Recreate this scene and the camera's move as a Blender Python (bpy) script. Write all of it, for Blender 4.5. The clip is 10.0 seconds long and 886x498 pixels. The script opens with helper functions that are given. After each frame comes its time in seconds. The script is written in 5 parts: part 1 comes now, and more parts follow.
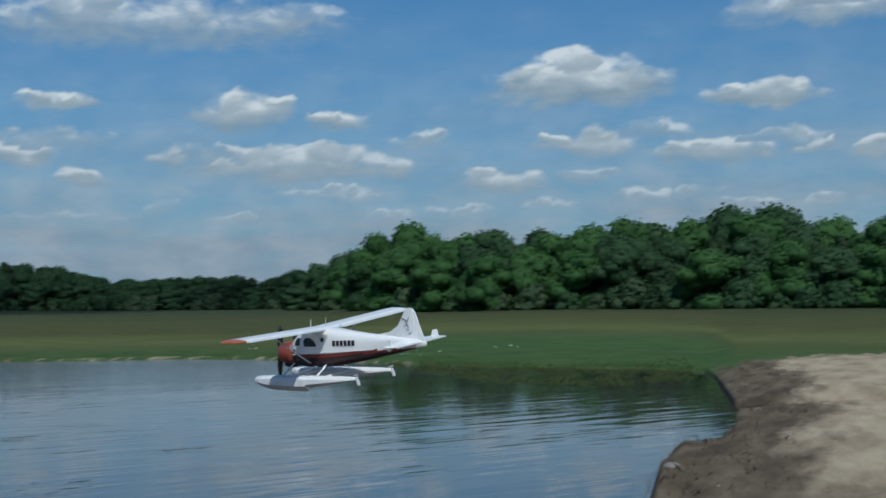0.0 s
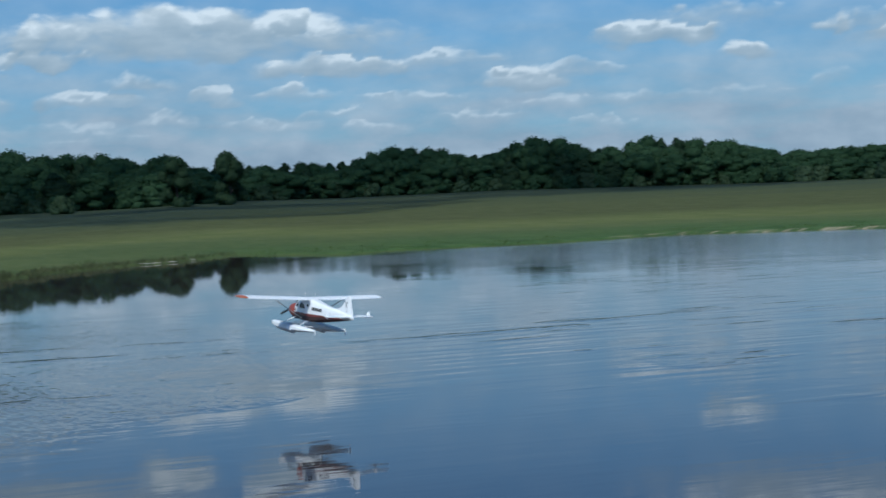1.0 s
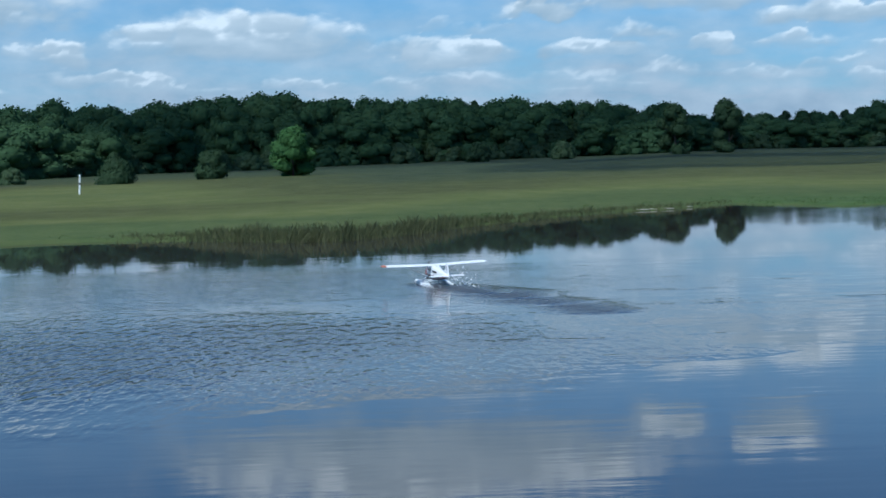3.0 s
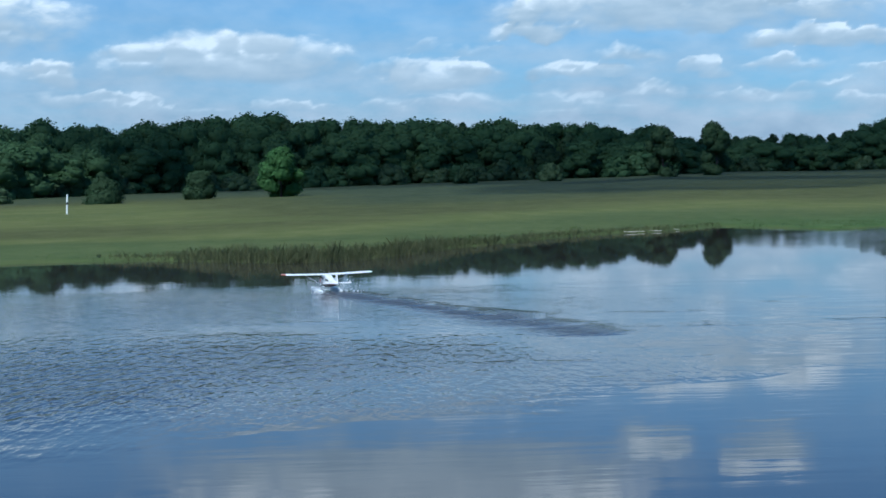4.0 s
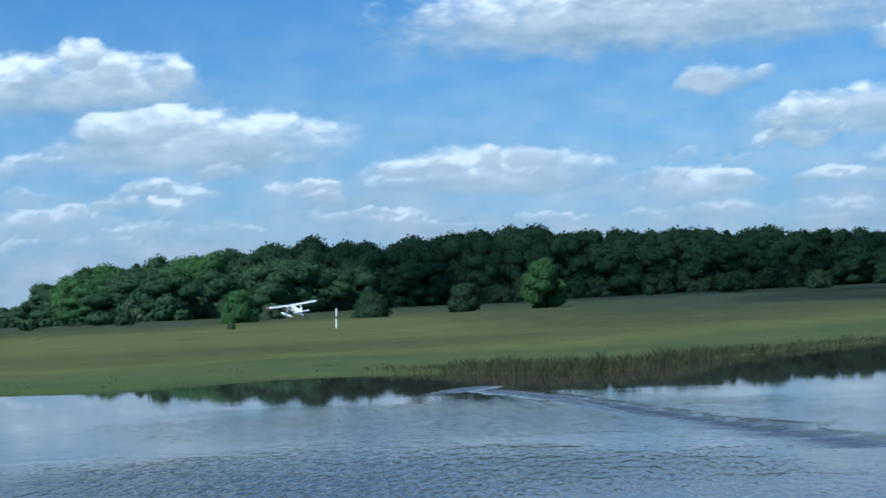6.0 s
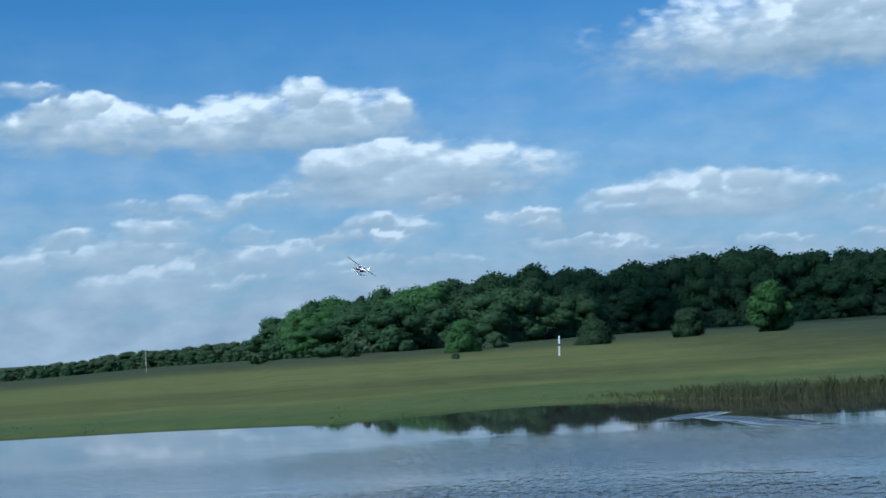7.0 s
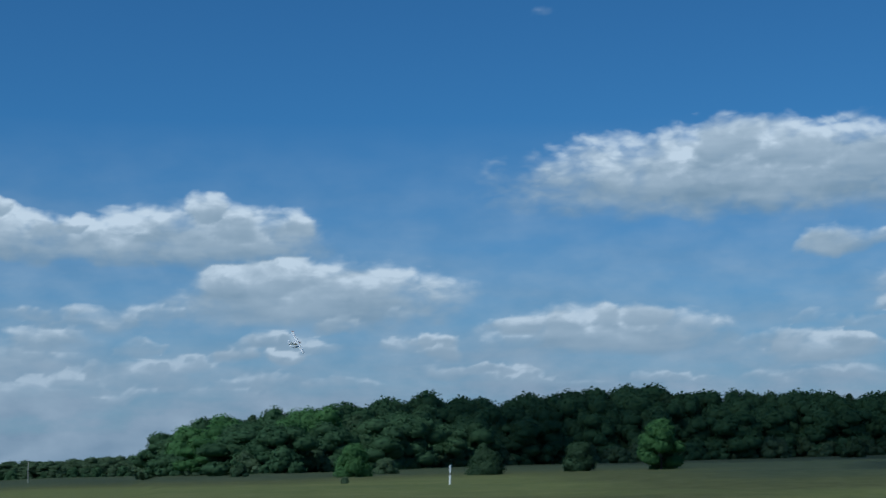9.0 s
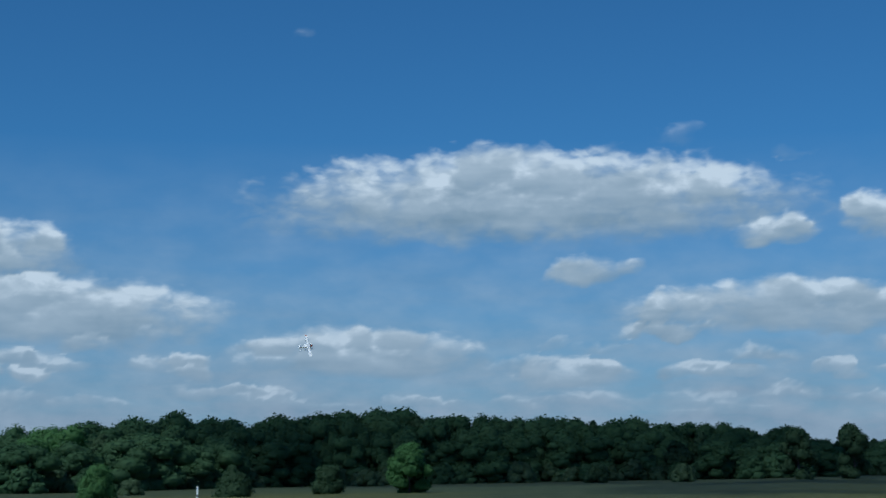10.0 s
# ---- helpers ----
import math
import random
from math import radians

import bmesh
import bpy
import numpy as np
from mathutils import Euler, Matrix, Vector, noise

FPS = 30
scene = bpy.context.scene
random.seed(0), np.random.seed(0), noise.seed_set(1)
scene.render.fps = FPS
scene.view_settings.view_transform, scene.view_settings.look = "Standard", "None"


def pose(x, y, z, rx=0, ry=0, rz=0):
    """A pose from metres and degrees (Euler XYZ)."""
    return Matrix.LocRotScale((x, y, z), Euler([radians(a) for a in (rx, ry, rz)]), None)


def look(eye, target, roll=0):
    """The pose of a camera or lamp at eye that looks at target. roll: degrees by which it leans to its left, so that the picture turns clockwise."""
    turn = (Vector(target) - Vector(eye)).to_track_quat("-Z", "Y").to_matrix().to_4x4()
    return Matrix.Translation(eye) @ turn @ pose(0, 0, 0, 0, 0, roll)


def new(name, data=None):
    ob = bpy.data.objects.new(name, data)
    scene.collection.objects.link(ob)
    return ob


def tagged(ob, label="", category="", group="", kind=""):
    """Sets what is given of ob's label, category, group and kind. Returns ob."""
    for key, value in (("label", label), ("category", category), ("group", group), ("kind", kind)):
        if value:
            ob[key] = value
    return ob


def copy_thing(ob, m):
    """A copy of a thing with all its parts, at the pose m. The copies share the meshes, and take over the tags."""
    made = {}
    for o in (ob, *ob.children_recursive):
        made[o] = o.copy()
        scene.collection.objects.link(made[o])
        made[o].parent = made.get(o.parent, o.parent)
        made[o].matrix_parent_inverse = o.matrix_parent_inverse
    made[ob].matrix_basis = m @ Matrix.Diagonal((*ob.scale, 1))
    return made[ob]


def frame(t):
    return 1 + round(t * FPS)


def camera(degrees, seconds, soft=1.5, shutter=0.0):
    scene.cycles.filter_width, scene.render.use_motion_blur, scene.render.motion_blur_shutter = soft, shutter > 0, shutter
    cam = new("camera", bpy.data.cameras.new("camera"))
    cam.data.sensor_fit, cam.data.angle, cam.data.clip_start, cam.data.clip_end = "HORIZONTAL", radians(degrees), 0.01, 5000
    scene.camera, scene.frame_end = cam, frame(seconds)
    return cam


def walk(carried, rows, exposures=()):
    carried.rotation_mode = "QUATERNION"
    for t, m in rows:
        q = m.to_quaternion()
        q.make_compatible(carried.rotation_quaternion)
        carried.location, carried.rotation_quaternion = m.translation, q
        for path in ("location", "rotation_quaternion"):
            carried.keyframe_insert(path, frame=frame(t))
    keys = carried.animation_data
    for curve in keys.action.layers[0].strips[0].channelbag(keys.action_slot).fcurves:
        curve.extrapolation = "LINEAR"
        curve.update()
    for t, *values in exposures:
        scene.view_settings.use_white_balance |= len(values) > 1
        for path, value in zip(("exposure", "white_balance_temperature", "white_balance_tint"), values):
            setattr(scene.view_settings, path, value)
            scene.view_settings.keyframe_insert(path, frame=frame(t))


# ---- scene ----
EYE = Vector((0.0, 0.0, 1.92))


def aim(az, el, roll):
    """The camera's pose from compass angle, height angle and lean in degrees."""
    a, e = radians(az), radians(el)
    way = Vector((math.sin(a) * math.cos(e), math.cos(a) * math.cos(e), math.sin(e)))
    return look(EYE, EYE + way, roll)


cam = camera(31.29, 10.0, soft=1.6, shutter=0.1)
walk(cam, [
    (0.0, aim(43.51, 2.31, -0.87)),
    (0.3, aim(34.09, 0.28, -1.92)),
    (0.5, aim(29.63, -0.98, -2.81)),
    (0.6, aim(27.43, -1.19, -2.93)),
    (0.8, aim(23.65, -1.55, -2.82)),
    (1.0, aim(19.45, -1.63, -2.49)),
    (1.2, aim(15.64, -1.56, -2.69)),
    (1.5, aim(11.28, -2.07, -2.67)),
    (2.0, aim(6.41, -3.75, -2.87)),
    (2.5, aim(1.33, -2.76, -1.68)),
    (2.7, aim(1.30, -3.05, -1.61)),
    (3.8, aim(2.55, -2.21, -1.31)),
    (4.0, aim(2.04, -2.15, -1.24)),
    (4.5, aim(-0.00, -1.32, -1.57)),
    (5.0, aim(-2.22, 0.10, -1.67)),
    (5.2, aim(-2.98, 0.59, -1.71)),
    (6.3, aim(-8.69, 2.93, -2.37)),
    (6.5, aim(-9.69, 3.47, -2.64)),
    (7.0, aim(-15.28, 3.50, -3.22)),
    (7.5, aim(-14.57, 5.84, -3.19)),
    (8.0, aim(-15.56, 6.18, -2.24)),
    (8.5, aim(-14.35, 7.60, -0.95)),
    (9.0, aim(-11.44, 7.89, -0.70)),
    (9.5, aim(-6.35, 7.88, 0.21)),
    (10.0, aim(-2.52, 8.63, -0.22)),
], exposures=[(0.0, -0.6, 5800, 4.0), (1.0, -0.3, 5550, 4.0), (2.5, -0.06, 5420, 4.0), (4.5, 0.05, 5300, 4.0), (6.5, -0.03, 5270, 4.0), (7.5, -0.32, 5280, 4.0), (9.0, -0.6, 5330, 4.0), (10.0, -0.6, 5330, 4.0)])

# ---- sky, sun and clouds ----
SUN_EL, SUN_AZ = 51.0, 211.0
world = bpy.data.worlds.new("sky")
scene.world = world
world.use_nodes = True
WT = world.node_tree
WT.nodes.clear()


def wired(tree, n, ins):
    """Sets or links the inputs of a node in order."""
    for i, v in enumerate(ins):
        if isinstance(v, bpy.types.NodeSocket):
            tree.links.new(v, n.inputs[i])
        elif v is not None:
            n.inputs[i].default_value = v
    return n


def wn(kind, *ins):
    return wired(WT, WT.nodes.new(kind), ins)


air = WT.nodes.new("ShaderNodeTexSky")
air.sky_type, air.sun_disc = "NISHITA", False
air.sun_elevation, air.sun_rotation = radians(SUN_EL), radians(SUN_AZ)
air.air_density, air.dust_density, air.ozone_density = 0.9, 0.0, 3.0
tint = wn("ShaderNodeVectorMath", air.outputs[0], (0.53, 0.93, 1.15))
tint.operation = "MULTIPLY"
clear = wn("ShaderNodeBackground", tint.outputs[0], 0.085)
wn("ShaderNodeOutputWorld", clear.outputs[0])

sun = new("sun", bpy.data.lights.new("sun", "SUN"))
sun.data.energy, sun.data.angle, sun.data.color = 4.2, radians(0.53), (1.0, 0.95, 0.86)
sun.matrix_basis = look((0, 0, 0), (-math.sin(radians(SUN_AZ)) * math.cos(radians(SUN_EL)), -math.cos(radians(SUN_AZ)) * math.cos(radians(SUN_EL)), -math.sin(radians(SUN_EL))))


# far bank of cumulus, at the distance of the sky
CLOUDS = []


def cloud(az, base, half, high, dense):
    """One cumulus: compass angle of its middle, height angle of its flat base, half width, height above the base, thickness."""
    CLOUDS.append((az, base, half, high, dense))


cloud(33.2, 9.45, 7.34, 2.37, 0.70)
cloud(29.9, 7.33, 1.65, 0.79, 0.90)
cloud(36.3, 6.67, 1.82, 1.61, 0.90)
cloud(39.9, 6.66, 1.33, 0.81, 0.90)
cloud(42.8, 5.98, 1.13, 0.65, 0.70)
cloud(30.6, 4.56, 1.07, 0.90, 1.00)
cloud(33.6, 5.42, 0.75, 0.60, 0.90)
cloud(38.5, 4.80, 4.17, 1.56, 1.00)
cloud(39.3, 4.06, 2.95, 0.57, 0.50)
cloud(33.4, 3.55, 0.74, 0.76, 0.50)
cloud(48.6, 7.36, 3.57, 2.07, 1.00)
cloud(55.1, 7.07, 2.17, 1.27, 1.00)
cloud(48.7, 5.54, 1.98, 1.08, 0.90)
cloud(53.3, 5.21, 2.49, 1.06, 0.90)
cloud(56.8, 5.49, 0.78, 0.65, 0.80)
cloud(59.1, 5.12, 1.14, 0.92, 0.90)
cloud(45.6, 4.30, 1.74, 0.96, 1.00)
cloud(48.9, 4.68, 1.32, 0.61, 0.60)
cloud(50.7, 3.99, 0.91, 0.51, 0.70)
cloud(52.7, 4.04, 0.90, 0.54, 0.70)
cloud(44.2, 3.26, 1.38, 0.70, 0.60)
cloud(57.1, 3.51, 0.68, 0.58, 0.70)
cloud(57.3, 9.80, 3.49, 1.71, 0.80)
cloud(11.1, 3.91, 0.83, 0.69, 0.70)
cloud(22.7, 3.99, 1.73, 0.89, 1.00)
cloud(27.3, 5.32, 2.53, 1.10, 0.90)
cloud(18.6, 3.61, 2.53, 0.61, 0.50)
cloud(26.5, 3.28, 5.48, 0.61, 0.45)
cloud(9.7, 3.17, 1.44, 0.53, 0.50)
cloud(11.3, 5.44, 7.68, 1.94, 0.90)
cloud(15.9, 4.69, 3.13, 0.96, 1.00)
cloud(10.0, 3.12, 1.22, 0.45, 0.50)
cloud(-2.2, 2.96, 0.77, 0.37, 0.50)
cloud(-5.4, 3.91, 4.89, 2.17, 1.00)
cloud(1.9, 3.58, 2.44, 1.26, 0.90)
cloud(2.8, 7.29, 1.67, 1.24, 0.90)
cloud(5.6, 5.26, 2.00, 0.74, 0.90)
cloud(7.3, 3.88, 2.08, 0.74, 0.80)
cloud(1.4, 4.92, 0.55, 0.55, 0.22)
cloud(3.4, 4.80, 1.21, 0.48, 0.35)
cloud(11.5, 3.79, 1.15, 0.83, 0.80)
cloud(4.4, 2.92, 5.12, 0.61, 0.45)
cloud(-16.1, 5.01, 5.54, 2.97, 1.00)
cloud(-15.3, 4.87, 0.86, 0.87, 0.90)
cloud(-18.8, 3.78, 0.89, 0.74, 0.90)
cloud(-17.1, 3.67, 0.75, 0.77, 0.90)
cloud(-11.7, 3.84, 0.72, 1.06, 0.90)
cloud(-10.3, 3.22, 2.76, 0.61, 0.80)
cloud(-22.3, 4.18, 0.87, 0.64, 0.60)
cloud(-20.6, 3.37, 1.28, 0.70, 0.60)
cloud(-14.9, 2.84, 1.62, 0.55, 0.50)
cloud(-23.1, 2.41, 1.25, 0.63, 0.80)
cloud(-12.8, 3.99, 1.63, 1.06, 0.60)
cloud(-27.9, 7.47, 3.52, 2.15, 0.90)
cloud(-20.1, 7.26, 4.70, 2.64, 1.00)
cloud(-29.9, 9.35, 1.49, 0.88, 0.60)
cloud(-28.9, 4.14, 1.06, 0.83, 0.80)
cloud(-25.5, 4.24, 1.78, 1.10, 0.80)
cloud(-22.4, 4.07, 0.91, 0.85, 0.70)
cloud(-30.4, 2.96, 1.14, 1.18, 0.80)
cloud(-25.4, 2.33, 3.46, 1.40, 0.70)
cloud(-24.3, 7.35, 4.0, 1.75, 0.90)
cloud(-27.5, 3.3, 3.0, 1.5, 0.7)
cloud(-22.5, 2.9, 2.2, 1.3, 0.7)
cloud(-9.0, 2.95, 1.6, 0.55, 0.7)
cloud(-19.3, 2.5, 2.4, 0.8, 0.55)
cloud(7.5, 2.6, 2.6, 0.6, 0.5)
cloud(13.5, 2.75, 2.2, 0.7, 0.55)
cloud(17.5, 2.6, 1.8, 0.55, 0.5)
cloud(-7.0, 2.9, 1.5, 0.45, 0.55)
cloud(-3.6, 2.95, 1.4, 0.5, 0.6)
cloud(0.3, 2.85, 1.7, 0.5, 0.6)
cloud(-16.2, 4.1, 1.0, 0.7, 0.7)
cloud(-18.0, 3.0, 1.6, 0.6, 0.6)
cloud(15.5, 3.2, 1.4, 0.5, 0.6)
cloud(21.0, 2.9, 1.8, 0.5, 0.6)
cloud(25.0, 2.5, 2.0, 0.5, 0.5)
cloud(41.5, 3.4, 1.2, 0.5, 0.5)
cloud(36.0, 3.3, 1.0, 0.5, 0.5)
cloud(47.3, 3.7, 1.2, 0.45, 0.5)
cloud(54.8, 3.6, 1.2, 0.5, 0.55)
cloud(0.7, 8.79, 10.26, 3.81, 1.00)
cloud(13.5, 8.65, 1.92, 1.87, 0.90)
cloud(9.4, 8.58, 1.59, 1.14, 0.90)
cloud(9.3, 5.68, 5.31, 2.04, 0.90)
cloud(-7.5, 16.30, 0.5, 0.44, 0.04)
cloud(10.4, 11.69, 0.7, 0.48, 0.06)
cloud(6.2, 12.26, 0.92, 1.01, 0.14)
cloud(2.9, 7.33, 1.64, 1.26, 0.90)
cloud(-13.0, 5.15, 0.75, 0.7, 0.75)
cloud(-17.9, 4.2, 1.5, 0.75, 0.8)
cloud(-21.0, 5.2, 2.0, 0.8, 0.6)
cloud(-24.0, 4.9, 1.9, 1.0, 0.7)
cloud(-26.3, 5.3, 1.2, 0.7, 0.6)
cloud(-8.6, 4.3, 1.3, 0.6, 0.6)
cloud(0.2, 4.2, 1.4, 0.6, 0.6)
cloud(9.0, 4.5, 1.3, 0.6, 0.7)
cloud(14.2, 3.9, 1.6, 0.6, 0.7)
cloud(20.0, 4.9, 2.2, 0.75, 0.65)
cloud(24.5, 4.4, 2.6, 0.6, 0.6)
cloud(29.5, 6.0, 2.0, 0.9, 0.6)
cloud(35.0, 5.6, 1.6, 0.7, 0.6)
cloud(41.0, 5.2, 1.6, 0.6, 0.7)
cloud(51.0, 6.2, 1.8, 0.8, 0.7)
cloud(55.5, 5.9, 1.9, 0.6, 0.6)


def cloud_material():
    m = bpy.data.materials.new("cumulus")
    m.use_nodes = True
    nt = m.node_tree
    nt.nodes.clear()

    def nd(kind, *ins):
        return wired(nt, nt.nodes.new(kind), ins)

    def mm(op, *ins, clamp=False):
        n = nd("ShaderNodeMath", *ins)
        n.operation, n.use_clamp = op, clamp
        return n.outputs[0]

    def nz(vector, scale, detail, rough):
        n = nd("ShaderNodeTexNoise", vector)
        n.inputs["Scale"].default_value, n.inputs["Detail"].default_value, n.inputs["Roughness"].default_value = scale, detail, rough
        return n.outputs[0]

    def mixc(fac, a, b):
        n = nt.nodes.new("ShaderNodeMix")
        n.data_type = "RGBA"
        for i, v in ((0, fac), (6, a), (7, b)):
            if isinstance(v, bpy.types.NodeSocket):
                nt.links.new(v, n.inputs[i])
            else:
                n.inputs[i].default_value = v
        return n.outputs[2]

    def ranged(value, lo, hi, a=0.0, b=1.0, soft=False):
        n = nd("ShaderNodeMapRange", value, lo, hi, a, b)
        if soft:
            n.interpolation_type = "SMOOTHSTEP"
        return n.outputs[0]

    def moved(vector, size, shift=(0.0, 0.0, 0.0)):
        n = nd("ShaderNodeVectorMath", vector, size, shift)
        n.operation = "MULTIPLY_ADD"
        return n.outputs[0]

    uv = nd("ShaderNodeTexCoord").outputs["UV"]
    tall = moved(uv, (1.0, 1.9, 1.0))
    layer = moved(uv, (0.45, 2.6, 1.0))
    warp = nd("ShaderNodeVectorMath", nd("ShaderNodeTexNoise", tall, None, 0.7, 3.0).outputs["Color"], (1.1, 1.1, 0.0), tall)
    warp.operation = "MULTIPLY_ADD"

    def heads(vector, scale):
        n = nt.nodes.new("ShaderNodeTexVoronoi")
        n.feature = "SMOOTH_F1"
        n.inputs["Scale"].default_value, n.inputs["Detail"].default_value = scale, 2.0
        n.inputs["Roughness"].default_value, n.inputs["Smoothness"].default_value = 0.5, 0.5
        nt.links.new(vector, n.inputs["Vector"])
        return n.outputs["Distance"]

    cover, tall_in, heap_in, thick = (nt.nodes.new("ShaderNodeAttribute") for _ in range(4))
    cover.attribute_name, tall_in.attribute_name, heap_in.attribute_name, thick.attribute_name = "cover", "rise", "heap", "thick"
    rise, heap = tall_in.outputs["Fac"], heap_in.outputs["Fac"]
    puff, frill = nz(tall, 0.6, 3.0, 0.5), nz(warp.outputs[0], 1.6, 3.0, 0.5)
    head = heads(warp.outputs[0], 1.1)
    full = mm("MULTIPLY_ADD", mm("SUBTRACT", puff, 0.47), 0.55, mm("MULTIPLY_ADD", mm("SUBTRACT", frill, 0.5), 0.3, mm("MULTIPLY_ADD", mm("SUBTRACT", 0.86, head), 0.3, cover.outputs["Fac"])))
    # the flat base and the flanks fray out, the heaped tops are firm in places
    crisp = mm("MULTIPLY", ranged(rise, -0.25, 0.5), ranged(nz(tall, 0.5, 2.0, 0.5), 0.36, 0.58, 0.35, 1.0))
    firm = ranged(crisp, 0.0, 1.0, 1.1, 0.42)
    solid = mm("MULTIPLY", ranged(full, -0.05, firm, 0.0, 0.95, True), thick.outputs["Fac"])
    # sunlit heads: bright in patches near the top, grey and layered below
    patch = ranged(nz(tall, 0.5, 2.0, 0.5), 0.4, 0.58, 0.25, 1.0, True)
    crest = mm("MULTIPLY", mm("MULTIPLY", ranged(mm("MULTIPLY_ADD", frill, 0.5, heap), 0.2, 0.9, 0.0, 1.0, True), ranged(rise, -0.2, 0.4)), patch)
    layers = mm("MULTIPLY", mm("SUBTRACT", nz(layer, 0.7, 2.0, 0.45), 0.5), 0.55)
    dapple = mm("MULTIPLY", mm("SUBTRACT", 0.5, head), mm("MULTIPLY_ADD", crest, 0.35, 0.12))
    body = mm("ADD", mm("ADD", layers, dapple), mm("MULTIPLY_ADD", ranged(rise, -0.5, 0.9), 0.3, ranged(heap, -0.6, 0.9, 0.0, 0.2)))
    lit = mm("MULTIPLY_ADD", mm("MULTIPLY", crest, mm("MULTIPLY_ADD", frill, 1.3, 0.15)), 1.0, mm("ADD", body, 0.07), clamp=True)
    shade = mixc(lit, (0.345, 0.445, 0.515, 1), (1.0, 1.03, 1.03, 1))
    sep = nd("ShaderNodeSeparateXYZ", uv)
    haze = ranged(sep.outputs[1], 0.0, 8.0, 0.72, 0.0)
    glow = nd("ShaderNodeEmission", mixc(haze, shade, (0.44, 0.54, 0.63, 1)), 0.95)
    thin = nt.nodes.new("ShaderNodeBsdfTransparent")
    # thin grey layers thicken into haze towards the horizon
    streak, banks = nz(moved(uv, (0.16, 0.9, 1.0)), 1.0, 4.0, 0.5), nz(tall, 0.5, 4.0, 0.5)
    low = ranged(sep.outputs[1], 1.0, 12.5, 1.0, 0.0)
    sheet = mm("MULTIPLY", ranged(sep.outputs[1], 2.0, 8.5), -0.25)
    mist = mm("MULTIPLY", low, mm("MULTIPLY_ADD", streak, 0.9, mm("MULTIPLY_ADD", banks, 0.7, mm("ADD", sheet, 0.3))), clamp=True)
    veil = nd("ShaderNodeEmission", mixc(mm("MULTIPLY_ADD", banks, 2.4, -0.8, clamp=True), (0.33, 0.42, 0.505, 1), (0.49, 0.565, 0.63, 1)), 1.0)
    under = nd("ShaderNodeMixShader", mist, thin.outputs[0], veil.outputs[0])
    mx = nd("ShaderNodeMixShader", solid, under.outputs[0], glow.outputs[0])
    nd("ShaderNodeOutputMaterial", mx.outputs[0])
    return m


